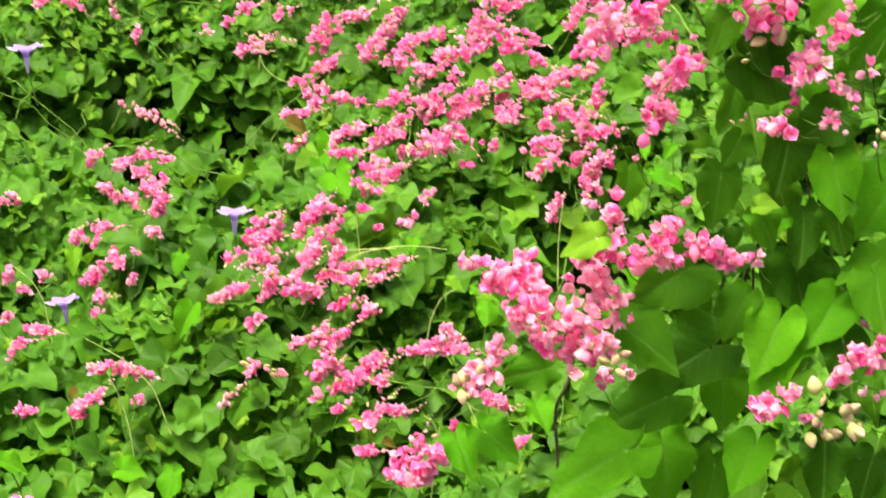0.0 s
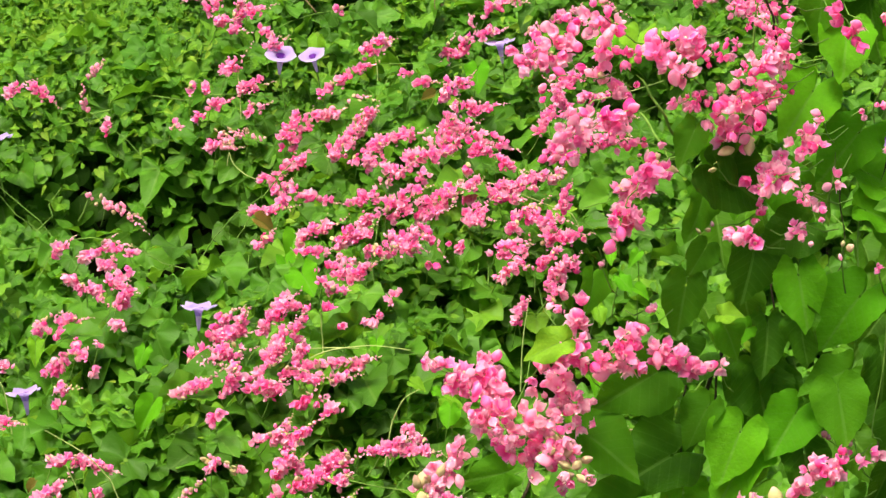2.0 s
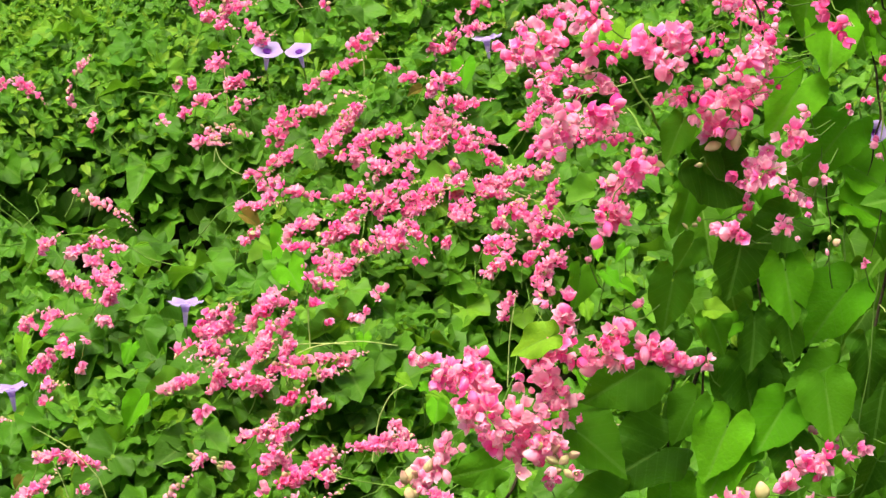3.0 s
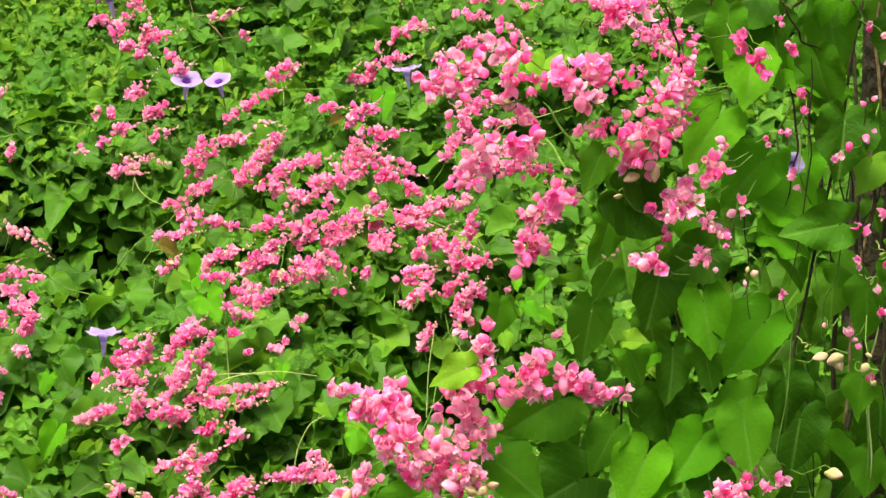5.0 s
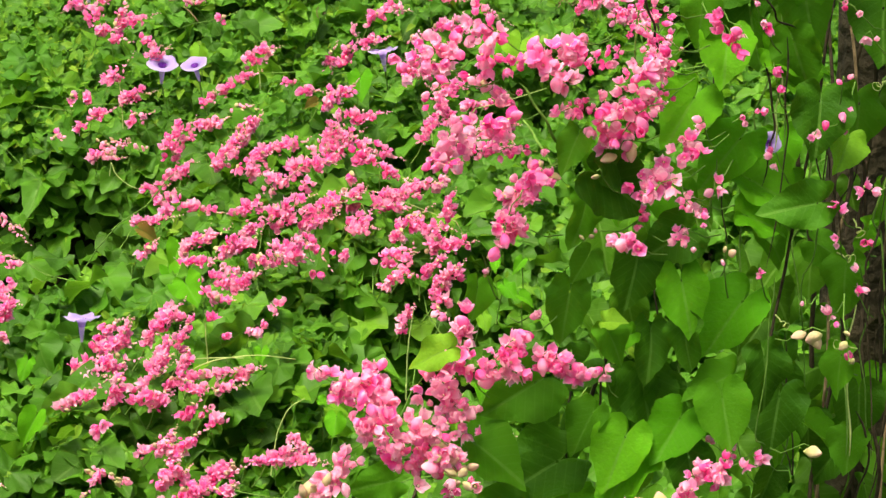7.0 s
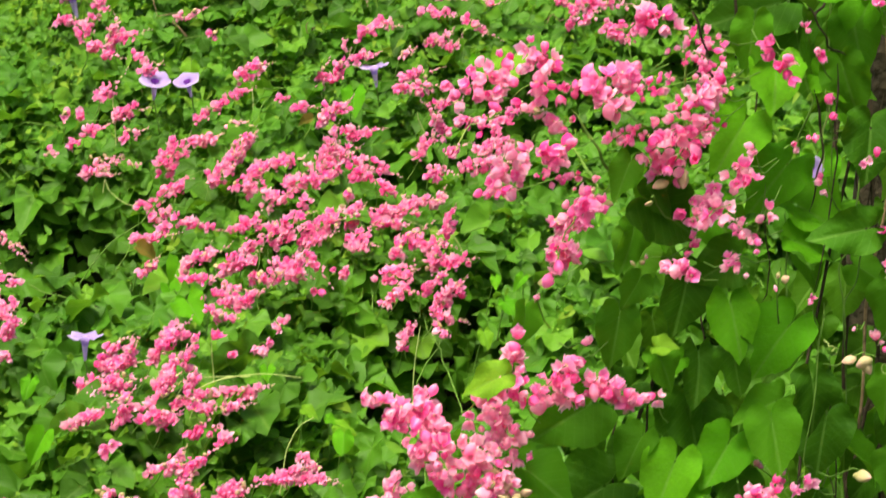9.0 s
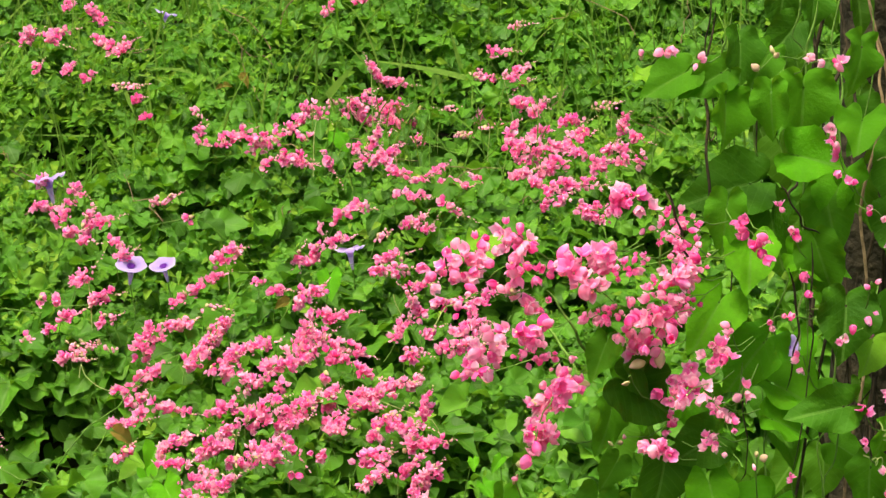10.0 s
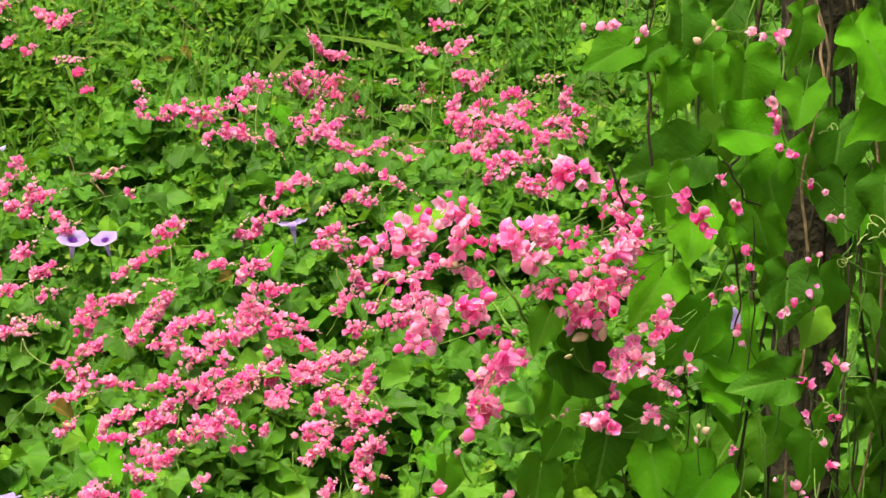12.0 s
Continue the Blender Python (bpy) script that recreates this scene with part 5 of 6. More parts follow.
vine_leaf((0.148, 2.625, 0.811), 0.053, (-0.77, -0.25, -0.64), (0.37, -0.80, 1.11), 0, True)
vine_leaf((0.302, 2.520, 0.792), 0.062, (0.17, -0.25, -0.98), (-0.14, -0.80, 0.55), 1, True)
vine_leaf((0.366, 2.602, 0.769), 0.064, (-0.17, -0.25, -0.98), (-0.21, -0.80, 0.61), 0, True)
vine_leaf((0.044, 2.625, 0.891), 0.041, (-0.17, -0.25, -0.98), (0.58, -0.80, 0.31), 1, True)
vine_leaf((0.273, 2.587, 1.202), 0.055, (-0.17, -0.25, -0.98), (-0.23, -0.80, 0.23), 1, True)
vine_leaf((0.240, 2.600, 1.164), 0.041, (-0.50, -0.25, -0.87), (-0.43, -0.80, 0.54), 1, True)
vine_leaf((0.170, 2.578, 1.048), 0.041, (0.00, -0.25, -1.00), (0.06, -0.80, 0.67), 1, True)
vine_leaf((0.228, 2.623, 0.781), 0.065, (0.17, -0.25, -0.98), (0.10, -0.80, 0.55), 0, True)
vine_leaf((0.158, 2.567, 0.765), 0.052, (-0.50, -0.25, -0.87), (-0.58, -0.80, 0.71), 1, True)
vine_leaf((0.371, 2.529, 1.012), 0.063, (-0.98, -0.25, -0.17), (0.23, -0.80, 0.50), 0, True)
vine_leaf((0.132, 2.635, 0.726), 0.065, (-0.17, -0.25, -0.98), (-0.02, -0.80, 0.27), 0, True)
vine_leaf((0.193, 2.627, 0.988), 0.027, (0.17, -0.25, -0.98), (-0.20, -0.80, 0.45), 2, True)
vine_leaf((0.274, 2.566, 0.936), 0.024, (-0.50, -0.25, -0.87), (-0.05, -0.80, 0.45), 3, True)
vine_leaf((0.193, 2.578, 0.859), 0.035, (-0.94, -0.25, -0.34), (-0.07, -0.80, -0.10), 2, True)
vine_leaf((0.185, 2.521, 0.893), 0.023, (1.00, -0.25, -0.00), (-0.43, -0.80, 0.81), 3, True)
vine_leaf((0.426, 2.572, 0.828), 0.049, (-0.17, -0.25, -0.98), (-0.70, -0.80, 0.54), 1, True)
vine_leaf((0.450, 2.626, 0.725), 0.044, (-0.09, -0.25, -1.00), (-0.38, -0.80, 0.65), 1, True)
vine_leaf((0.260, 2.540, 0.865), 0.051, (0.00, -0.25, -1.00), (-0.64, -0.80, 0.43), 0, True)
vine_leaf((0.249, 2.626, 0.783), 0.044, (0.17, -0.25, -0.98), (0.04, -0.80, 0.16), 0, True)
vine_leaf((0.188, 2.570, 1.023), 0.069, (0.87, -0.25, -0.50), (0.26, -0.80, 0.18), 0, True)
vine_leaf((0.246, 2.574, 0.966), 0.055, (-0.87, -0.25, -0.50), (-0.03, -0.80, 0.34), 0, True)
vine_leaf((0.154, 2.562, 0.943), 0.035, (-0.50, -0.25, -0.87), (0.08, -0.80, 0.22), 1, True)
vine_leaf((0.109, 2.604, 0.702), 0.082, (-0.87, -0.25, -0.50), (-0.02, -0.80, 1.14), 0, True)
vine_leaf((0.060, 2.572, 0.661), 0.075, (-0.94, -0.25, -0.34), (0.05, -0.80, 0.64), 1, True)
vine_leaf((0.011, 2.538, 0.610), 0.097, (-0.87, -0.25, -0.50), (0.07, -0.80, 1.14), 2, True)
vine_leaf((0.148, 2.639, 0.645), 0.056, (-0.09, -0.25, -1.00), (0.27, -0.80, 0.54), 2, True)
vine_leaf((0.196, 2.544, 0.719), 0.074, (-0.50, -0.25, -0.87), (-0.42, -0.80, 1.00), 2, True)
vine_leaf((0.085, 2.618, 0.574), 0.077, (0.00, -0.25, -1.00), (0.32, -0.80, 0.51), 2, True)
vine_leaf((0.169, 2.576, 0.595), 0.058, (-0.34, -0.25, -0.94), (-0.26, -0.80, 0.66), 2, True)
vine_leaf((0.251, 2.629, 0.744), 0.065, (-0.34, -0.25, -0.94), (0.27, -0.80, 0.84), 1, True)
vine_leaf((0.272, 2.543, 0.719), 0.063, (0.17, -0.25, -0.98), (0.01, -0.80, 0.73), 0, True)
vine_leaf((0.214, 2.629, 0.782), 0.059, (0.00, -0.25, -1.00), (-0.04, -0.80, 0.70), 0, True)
vine_leaf((0.252, 2.559, 0.594), 0.069, (0.00, -0.25, -1.00), (0.08, -0.80, 0.40), 0, True)
vine_leaf((-0.062, 2.615, 0.687), 0.053, (-0.98, -0.25, -0.17), (0.68, -0.80, 0.44), 1, True)
vine_leaf((-0.098, 2.566, 0.626), 0.052, (0.77, -0.25, -0.64), (-0.05, -0.80, 0.84), 2, True)
vine_leaf((-0.137, 2.610, 0.599), 0.047, (0.34, -0.25, -0.94), (0.13, -0.80, 0.83), 2, True)
vine_leaf((0.135, 2.624, 0.552), 0.071, (-0.34, -0.25, -0.94), (0.54, -0.80, 0.65), 1, True)
vine_leaf((0.357, 2.613, 1.317), 0.065, (0.00, -0.25, -1.00), (0.07, -0.80, 0.07), 1, True)
vine_leaf((0.272, 2.585, 1.308), 0.055, (0.00, -0.25, -1.00), (0.66, -0.80, 0.25), 1, True)
vine_leaf((0.281, 2.639, 1.229), 0.080, (-0.98, -0.25, -0.17), (-0.03, -0.80, 0.78), 0, True)
vine_leaf((0.331, 2.626, 1.185), 0.071, (0.17, -0.25, -0.98), (-0.81, -0.80, 0.34), 0, True)
vine_leaf((0.316, 2.568, 1.320), 0.052, (-0.09, -0.25, -1.00), (-0.41, -0.80, 0.12), 1, True)
vine_leaf((0.374, 2.571, 1.156), 0.064, (0.26, -0.25, -0.97), (-0.23, -0.80, 0.03), 1, True)
vine_leaf((0.448, 2.633, 1.081), 0.068, (-0.09, -0.25, -1.00), (0.31, -0.80, 0.37), 1, True)
vine_leaf((0.494, 2.560, 1.338), 0.092, (0.50, -0.25, -0.87), (0.35, -0.80, 0.61), 2, True)
vine_leaf((0.492, 2.574, 1.282), 0.07, (-0.94, -0.25, -0.34), (-0.3, -0.80, 0.59), 2, True)
vine_leaf((0.459, 2.617, 1.245), 0.065, (-0.17, -0.25, -0.98), (0.10, -0.80, 0.65), 0, True)
vine_leaf((0.254, 2.594, 1.348), 0.052, (-0.87, -0.25, -0.50), (0.11, -0.80, 0.37), 1, True)
vine_leaf((0.363, 2.570, 1.268), 0.058, (0.94, -0.25, -0.34), (-0.47, -0.80, 0.06), 2, True)
vine_leaf((0.392, 2.598, 1.233), 0.056, (-0.34, -0.25, -0.94), (-0.40, -0.80, 0.23), 2, True)
vine_leaf((0.407, 2.556, 1.298), 0.052, (-0.17, -0.25, -0.98), (-0.04, -0.80, 1.32), 1, True)
vine_leaf((0.462, 2.591, 1.189), 0.064, (0.00, -0.25, -1.00), (-0.23, -0.80, 0.72), 0, True)
vine_leaf((0.503, 2.555, 1.152), 0.034, (-0.17, -0.25, -0.98), (-0.25, -0.80, 0.81), 2, True)
vine_leaf((0.492, 2.549, 1.194), 0.069, (-0.17, -0.25, -0.98), (-1.10, -0.80, 0.72), 0, True)
vine_leaf((0.406, 2.556, 1.367), 0.055, (-0.17, -0.25, -0.98), (0.53, -0.80, 0.32), 1, True)
vine_leaf((0.478, 2.635, 1.357), 0.053, (-0.50, -0.25, -0.87), (0.56, -0.80, 0.20), 1, True)
vine_leaf((0.291, 2.611, 1.370), 0.053, (0.00, -0.25, -1.00), (0.52, -0.80, 0.53), 0, True)
vine_leaf((0.214, 2.596, 1.348), 0.053, (-0.87, -0.25, -0.50), (0.04, -0.80, 0.73), 1, True)
vine_leaf((0.318, 2.635, 1.363), 0.047, (-0.50, -0.25, -0.87), (0.22, -0.80, 0.66), 1, True)

# stems
vine_stem(((0.174, 2.620, 0.743), (0.183, 2.640, 0.814), (0.193, 2.660, 0.866)), 0.0015, 0.0011, mat_twig)
vine_stem(((0.324, 2.620, 0.895), (0.328, 2.640, 0.953), (0.327, 2.660, 1.017)), 0.0012, 0.0009, mat_stem)
vine_stem(((0.446, 2.620, 0.720), (0.447, 2.640, 0.804), (0.450, 2.660, 0.862)), 0.0012, 0.0009, mat_stem)
vine_stem(((0.233, 2.620, 1.174), (0.228, 2.640, 1.201), (0.220, 2.660, 1.229)), 0.0015, 0.0011, mat_twig)
vine_stem(((0.123, 2.620, 1.034), (0.105, 2.640, 1.067), (0.084, 2.660, 1.091)), 0.0018, 0.0014, mat_stem)
vine_stem(((0.040, 2.620, 0.678), (0.003, 2.640, 0.697), (-0.022, 2.660, 0.730)), 0.0015, 0.0011, mat_stem)
vine_stem(((0.238, 2.620, 0.857), (0.237, 2.640, 0.902), (0.233, 2.660, 0.923)), 0.0012, 0.0009, mat_twig)
vine_stem(((0.144, 2.620, 0.679), (0.141, 2.640, 0.750), (0.156, 2.660, 0.834)), 0.0012, 0.0009, mat_twig)
vine_stem(((0.277, 2.620, 1.174), (0.273, 2.640, 1.207), (0.270, 2.660, 1.229)), 0.0015, 0.0011, mat_stem)
vine_stem(((0.362, 2.620, 1.121), (0.360, 2.640, 1.160), (0.346, 2.660, 1.194)), 0.0012, 0.0009, mat_stem)
vine_stem(((0.358, 2.620, 1.055), (0.362, 2.640, 1.100), (0.371, 2.660, 1.140), (0.353, 2.680, 1.164)), 0.0012, 0.0009, mat_pale_stem)
vine_stem(((0.365, 2.620, 1.103), (0.386, 2.640, 1.099), (0.404, 2.660, 1.106)), 0.0009, 0.0007, mat_pale_stem)
vine_stem(((0.450, 2.620, 0.720), (0.449, 2.640, 0.791), (0.449, 2.660, 0.836), (0.462, 2.680, 0.882)), 0.0012, 0.0009, mat_pale_stem)
vine_stem(((-0.036, 2.620, 0.555), (-0.035, 2.640, 0.640), (-0.014, 2.660, 0.686), (-0.018, 2.680, 0.719)), 0.0021, 0.0016, mat_twig)
vine_stem(((0.153, 2.620, 0.741), (0.178, 2.640, 0.798), (0.197, 2.660, 0.863)), 0.0024, 0.0018, mat_twig)
vine_stem(((0.323, 2.620, 0.656), (0.295, 2.640, 0.663), (0.273, 2.660, 0.683)), 0.0015, 0.0011, mat_stem)
vine_stem(((0.388, 2.620, 1.293), (0.391, 2.640, 1.333), (0.413, 2.660, 1.385)), 0.0024, 0.0018, mat_twig)
vine_stem(((0.400, 2.620, 1.204), (0.402, 2.640, 1.309), (0.406, 2.660, 1.367)), 0.0015, 0.0011, mat_stem)
vine_stem(((0.442, 2.620, 1.310), (0.444, 2.640, 1.345), (0.444, 2.660, 1.391)), 0.0018, 0.0014, mat_dry)
vine_stem(((0.478, 2.620, 1.251), (0.490, 2.640, 1.291), (0.498, 2.660, 1.331)), 0.0018, 0.0014, mat_dry)
vine_stem(((0.261, 2.620, 1.204), (0.261, 2.640, 1.274), (0.260, 2.660, 1.344)), 0.0018, 0.0014, mat_twig)
vine_stem(((0.263, 2.620, 1.364), (0.283, 2.640, 1.339), (0.312, 2.660, 1.326)), 0.0015, 0.0011, mat_twig)
vine_stem(((0.245, 2.620, 1.364), (0.271, 2.640, 1.333), (0.312, 2.660, 1.315)), 0.0012, 0.0009, mat_stem)
vine_stem(((0.345, 2.620, 1.210), (0.350, 2.640, 1.226), (0.364, 2.660, 1.242)), 0.0018, 0.0014, mat_twig)
vine_stem(((0.368, 2.620, 1.047), (0.365, 2.640, 1.201), (0.363, 2.660, 1.356)), 0.0012, 0.0009, mat_stem)
vine_stem(((0.434, 2.620, 1.047), (0.435, 2.640, 1.098), (0.433, 2.660, 1.126)), 0.0012, 0.0009, mat_stem)
vine_stem(((0.413, 2.620, 1.204), (0.388, 2.640, 1.252), (0.394, 2.660, 1.290)), 0.0012, 0.0009, mat_stem)
vine_stem(((0.458, 2.620, 1.176), (0.447, 2.640, 1.195), (0.419, 2.660, 1.217)), 0.0009, 0.0007, mat_stem)
vine_stem(((0.522, 2.620, 1.107), (0.497, 2.640, 1.110), (0.476, 2.660, 1.126), (0.491, 2.680, 1.135)), 0.0015, 0.0011, mat_stem)
vine_stem(((0.480, 2.620, 1.143), (0.502, 2.640, 1.140), (0.529, 2.660, 1.150)), 0.0012, 0.0009, mat_stem)
vine_stem(((0.436, 2.620, 0.961), (0.441, 2.640, 0.994), (0.447, 2.660, 1.052)), 0.0027, 0.0020, mat_twig)
vine_stem(((0.503, 2.620, 1.209), (0.500, 2.640, 1.219), (0.500, 2.660, 1.235)), 0.0018, 0.0014, mat_twig)

vine_stem(((0.085, 2.56, 1.135), (0.105, 2.56, 1.107), (0.122, 2.57, 1.08), (0.132, 2.6, 1.055)), 0.0014, 0.0019, mat_stem)
vine_stem(((0.2, 2.5, 1.245), (0.215, 2.51, 1.21), (0.222, 2.53, 1.185), (0.24, 2.56, 1.15)), 0.0012, 0.0015, mat_twig)
vine_stem(((0.315, 2.5, 1.25), (0.332, 2.51, 1.225), (0.345, 2.53, 1.205), (0.37, 2.57, 1.19)), 0.0011, 0.0011, mat_twig)


def tendril(at, way, length, coil):
    """A thin curling tendril."""
    t = np.linspace(0, 1, 40)
    w = unit(way)
    side = unit(np.cross(w, (0.1, 1.0, 0.2)))
    up = np.cross(side, w)
    r = coil * t ** 1.5
    a = t ** 1.6 * 16
    p = np.array(at) + t[:, None] * w * length * (1 - 0.3 * t[:, None]) + (r * np.cos(a))[:, None] * side + (r * np.sin(a))[:, None] * up
    part("tendril", tube_mesh("tendril", p - np.array(vine.location), 0.0009, 0.0004, mat_pale_stem, 5), vine)


tendril((0.434, 2.560, 0.994), (0.009, -0.020, -0.020), 0.030, 0.0058)
tendril((0.418, 2.560, 0.958), (0.021, -0.020, -0.007), 0.030, 0.0069)
tendril((0.356, 2.560, 0.891), (0.015, -0.020, -0.013), 0.029, 0.0046)
tendril((0.443, 2.560, 0.855), (-0.036, -0.020, 0.011), 0.043, 0.0058)
tendril((0.469, 2.560, 1.151), (0.024, -0.020, 0.043), 0.054, 0.0092)
tendril((0.464, 2.560, 1.140), (-0.021, -0.020, -0.009), 0.030, 0.0058)
tendril((0.481, 2.560, 1.157), (0.024, -0.020, 0.014), 0.034, 0.0058)
tendril((0.426, 2.560, 1.268), (0.019, -0.020, 0.013), 0.031, 0.0046)

# single flowers and buds along the vine
spray((0.143, 2.529, 0.836), (0.148, 2.519, 0.824), 2, 0.003, "b", True, vine)
spray((0.258, 2.500, 1.028), (0.248, 2.490, 1.027), 3, 0.004, "", True, vine)
spray((0.355, 2.553, 1.051), (0.345, 2.543, 1.068), 3, 0.005, "", True, vine)
spray((0.417, 2.546, 1.003), (0.410, 2.536, 1.011), 2, 0.003, "", True, vine)
spray((0.054, 2.558, 0.931), (0.048, 2.548, 0.957), 3, 0.006, "b", True, vine)
spray((0.292, 2.480, 0.957), (0.293, 2.470, 0.988), 3, 0.004, "b", True, vine)
spray((0.176, 2.555, 0.981), (0.153, 2.545, 0.971), 3, 0.005, "b", True, vine)
spray((0.373, 2.509, 0.883), (0.400, 2.499, 0.888), 3, 0.003, "B", True, vine)
spray((0.373, 2.518, 0.758), (0.395, 2.508, 0.760), 2, 0.003, "B", True, vine)
spray((0.415, 2.485, 0.904), (0.421, 2.475, 0.859), 3, 0.003, "b", True, vine)
spray((0.095, 2.540, 0.891), (0.112, 2.530, 0.891), 3, 0.006, "p", True, vine)
spray((0.332, 2.499, 0.941), (0.329, 2.489, 0.954), 2, 0.003, "", True, vine)
spray((0.324, 2.557, 1.218), (0.320, 2.547, 1.223), 2, 0.003, "", True, vine)
spray((0.330, 2.498, 1.198), (0.324, 2.488, 1.208), 3, 0.003, "", True, vine)
spray((0.342, 2.526, 1.153), (0.340, 2.516, 1.159), 2, 0.003, "h", True, vine)
spray((0.344, 2.510, 1.132), (0.341, 2.500, 1.138), 1, 0.002, "h", True, vine)
spray((0.273, 2.531, 1.095), (0.269, 2.521, 1.106), 3, 0.003, "", True, vine)
spray((0.174, 2.490, 0.841), (0.170, 2.480, 0.855), 3, 0.003, "", True, vine)
spray((0.407, 2.488, 0.982), (0.403, 2.478, 0.990), 2, 0.003, "", True, vine)
spray((0.446, 2.545, 0.968), (0.442, 2.535, 0.973), 2, 0.003, "h", True, vine)
spray((0.441, 2.545, 0.941), (0.438, 2.535, 0.947), 1, 0.002, "", True, vine)
spray((0.444, 2.527, 1.033), (0.435, 2.517, 1.032), 3, 0.005, "p", True, vine)
spray((0.437, 2.562, 0.838), (0.434, 2.552, 0.845), 1, 0.002, "h", True, vine)
spray((0.168, 2.491, 1.049), (0.161, 2.481, 1.057), 1, 0.003, "b", True, vine)
spray((0.172, 2.555, 1.079), (0.169, 2.545, 1.084), 1, 0.003, "b", True, vine)
spray((0.377, 2.487, 0.921), (0.374, 2.477, 0.920), 1, 0.003, "b", True, vine)
spray((0.346, 2.531, 0.740), (0.332, 2.521, 0.749), 3, 0.003, "", True, vine)
spray((0.296, 2.567, 0.747), (0.286, 2.557, 0.753), 2, 0.003, "", True, vine)
spray((0.244, 2.489, 0.705), (0.220, 2.479, 0.699), 3, 0.007, "B", True, vine)
spray((0.239, 2.555, 0.640), (0.232, 2.545, 0.659), 3, 0.005, "", True, vine)
spray((0.380, 2.567, 1.288), (0.378, 2.557, 1.304), 3, 0.003, "", True, vine)
spray((0.390, 2.491, 1.246), (0.365, 2.481, 1.267), 3, 0.004, "", True, vine)
spray((0.427, 2.524, 1.211), (0.405, 2.514, 1.221), 3, 0.003, "", True, vine)
spray((0.445, 2.541, 1.183), (0.434, 2.531, 1.190), 2, 0.003, "", True, vine)
spray((0.403, 2.475, 1.146), (0.404, 2.465, 1.153), 2, 0.003, "", True, vine)
spray((0.419, 2.538, 1.117), (0.415, 2.528, 1.092), 3, 0.003, "", True, vine)
spray((0.392, 2.507, 1.098), (0.376, 2.497, 1.083), 3, 0.004, "", True, vine)
spray((0.237, 2.537, 1.374), (0.228, 2.527, 1.369), 3, 0.005, "b", True, vine)
spray((0.180, 2.537, 1.383), (0.174, 2.527, 1.379), 2, 0.004, "b", True, vine)
spray((0.321, 2.525, 1.377), (0.295, 2.515, 1.364), 3, 0.008, "b", True, vine)
spray((0.339, 2.490, 1.376), (0.344, 2.480, 1.379), 3, 0.004, "m", True, vine)

# filling leaves, behind and between
EDGE_Z = (0.3, 0.55, 0.72, 0.82, 0.91, 1.04, 1.15, 1.22, 1.4, 1.7)
EDGE_X = (0.10, 0.08, 0.1, 0.19, 0.16, 0.16, 0.24, 0.27, 0.27, 0.3)
fill = random.Random(5)
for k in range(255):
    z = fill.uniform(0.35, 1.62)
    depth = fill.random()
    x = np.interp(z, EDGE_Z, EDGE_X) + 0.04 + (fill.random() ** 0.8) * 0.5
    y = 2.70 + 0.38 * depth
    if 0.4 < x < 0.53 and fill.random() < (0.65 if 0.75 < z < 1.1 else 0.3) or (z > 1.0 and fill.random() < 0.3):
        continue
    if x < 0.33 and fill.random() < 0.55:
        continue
    # low and rear leaves mostly take the dark copy, which paints their shade
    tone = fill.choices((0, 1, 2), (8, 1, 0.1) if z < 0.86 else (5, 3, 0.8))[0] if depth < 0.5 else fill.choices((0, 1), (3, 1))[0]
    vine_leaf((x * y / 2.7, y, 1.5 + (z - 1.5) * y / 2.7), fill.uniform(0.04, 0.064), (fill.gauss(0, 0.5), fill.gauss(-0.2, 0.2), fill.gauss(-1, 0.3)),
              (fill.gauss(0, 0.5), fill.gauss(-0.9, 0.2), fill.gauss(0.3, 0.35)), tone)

# leaves massed inside, their green darkened to stand for the shade
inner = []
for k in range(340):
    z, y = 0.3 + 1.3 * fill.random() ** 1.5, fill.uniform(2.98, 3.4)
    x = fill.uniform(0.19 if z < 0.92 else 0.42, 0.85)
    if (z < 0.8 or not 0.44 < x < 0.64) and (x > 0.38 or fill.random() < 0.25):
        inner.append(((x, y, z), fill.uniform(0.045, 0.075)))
# the vine going on upwards round the trunk, unseen, added to block sun
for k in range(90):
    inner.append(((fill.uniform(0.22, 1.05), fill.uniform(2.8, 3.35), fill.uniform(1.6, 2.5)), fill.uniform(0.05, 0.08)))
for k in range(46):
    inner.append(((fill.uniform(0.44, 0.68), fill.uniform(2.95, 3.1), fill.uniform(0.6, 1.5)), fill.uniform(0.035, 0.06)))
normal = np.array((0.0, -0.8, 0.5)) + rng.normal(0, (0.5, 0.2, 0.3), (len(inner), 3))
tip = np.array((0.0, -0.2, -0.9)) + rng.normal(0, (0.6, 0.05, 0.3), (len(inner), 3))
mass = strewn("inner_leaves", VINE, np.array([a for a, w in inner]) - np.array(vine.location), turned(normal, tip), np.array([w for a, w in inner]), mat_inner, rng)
tagged(part("inner_leaves", mass, vine), "leaves massed inside the vine, coloured dark for the shade there", kind="stuff")

# twisting woody stems that climb beside the trunk
for k in range(9):
    x0, y0, h = 0.42 + 0.02 * k + fill.uniform(-0.012, 0.012), fill.uniform(2.86, 3.04), fill.uniform(1.9, 2.3)
    bow, ripple = fill.uniform(0.015, 0.04), fill.uniform(0.006, 0.015)
    line = [(x0 + bow * math.sin(0.8 * s + 2 * k) + ripple * math.sin(2.7 * s + k), y0 + 0.03 * math.cos(1.7 * s + k), -0.35 + h * s / 13) for s in range(14)]
    vine_stem(line, (0.002, 0.003, 0.0045, 0.0022)[k % 4], 0.0018, (mat_twig, mat_twig, mat_twig, mat_dry)[k % 4])

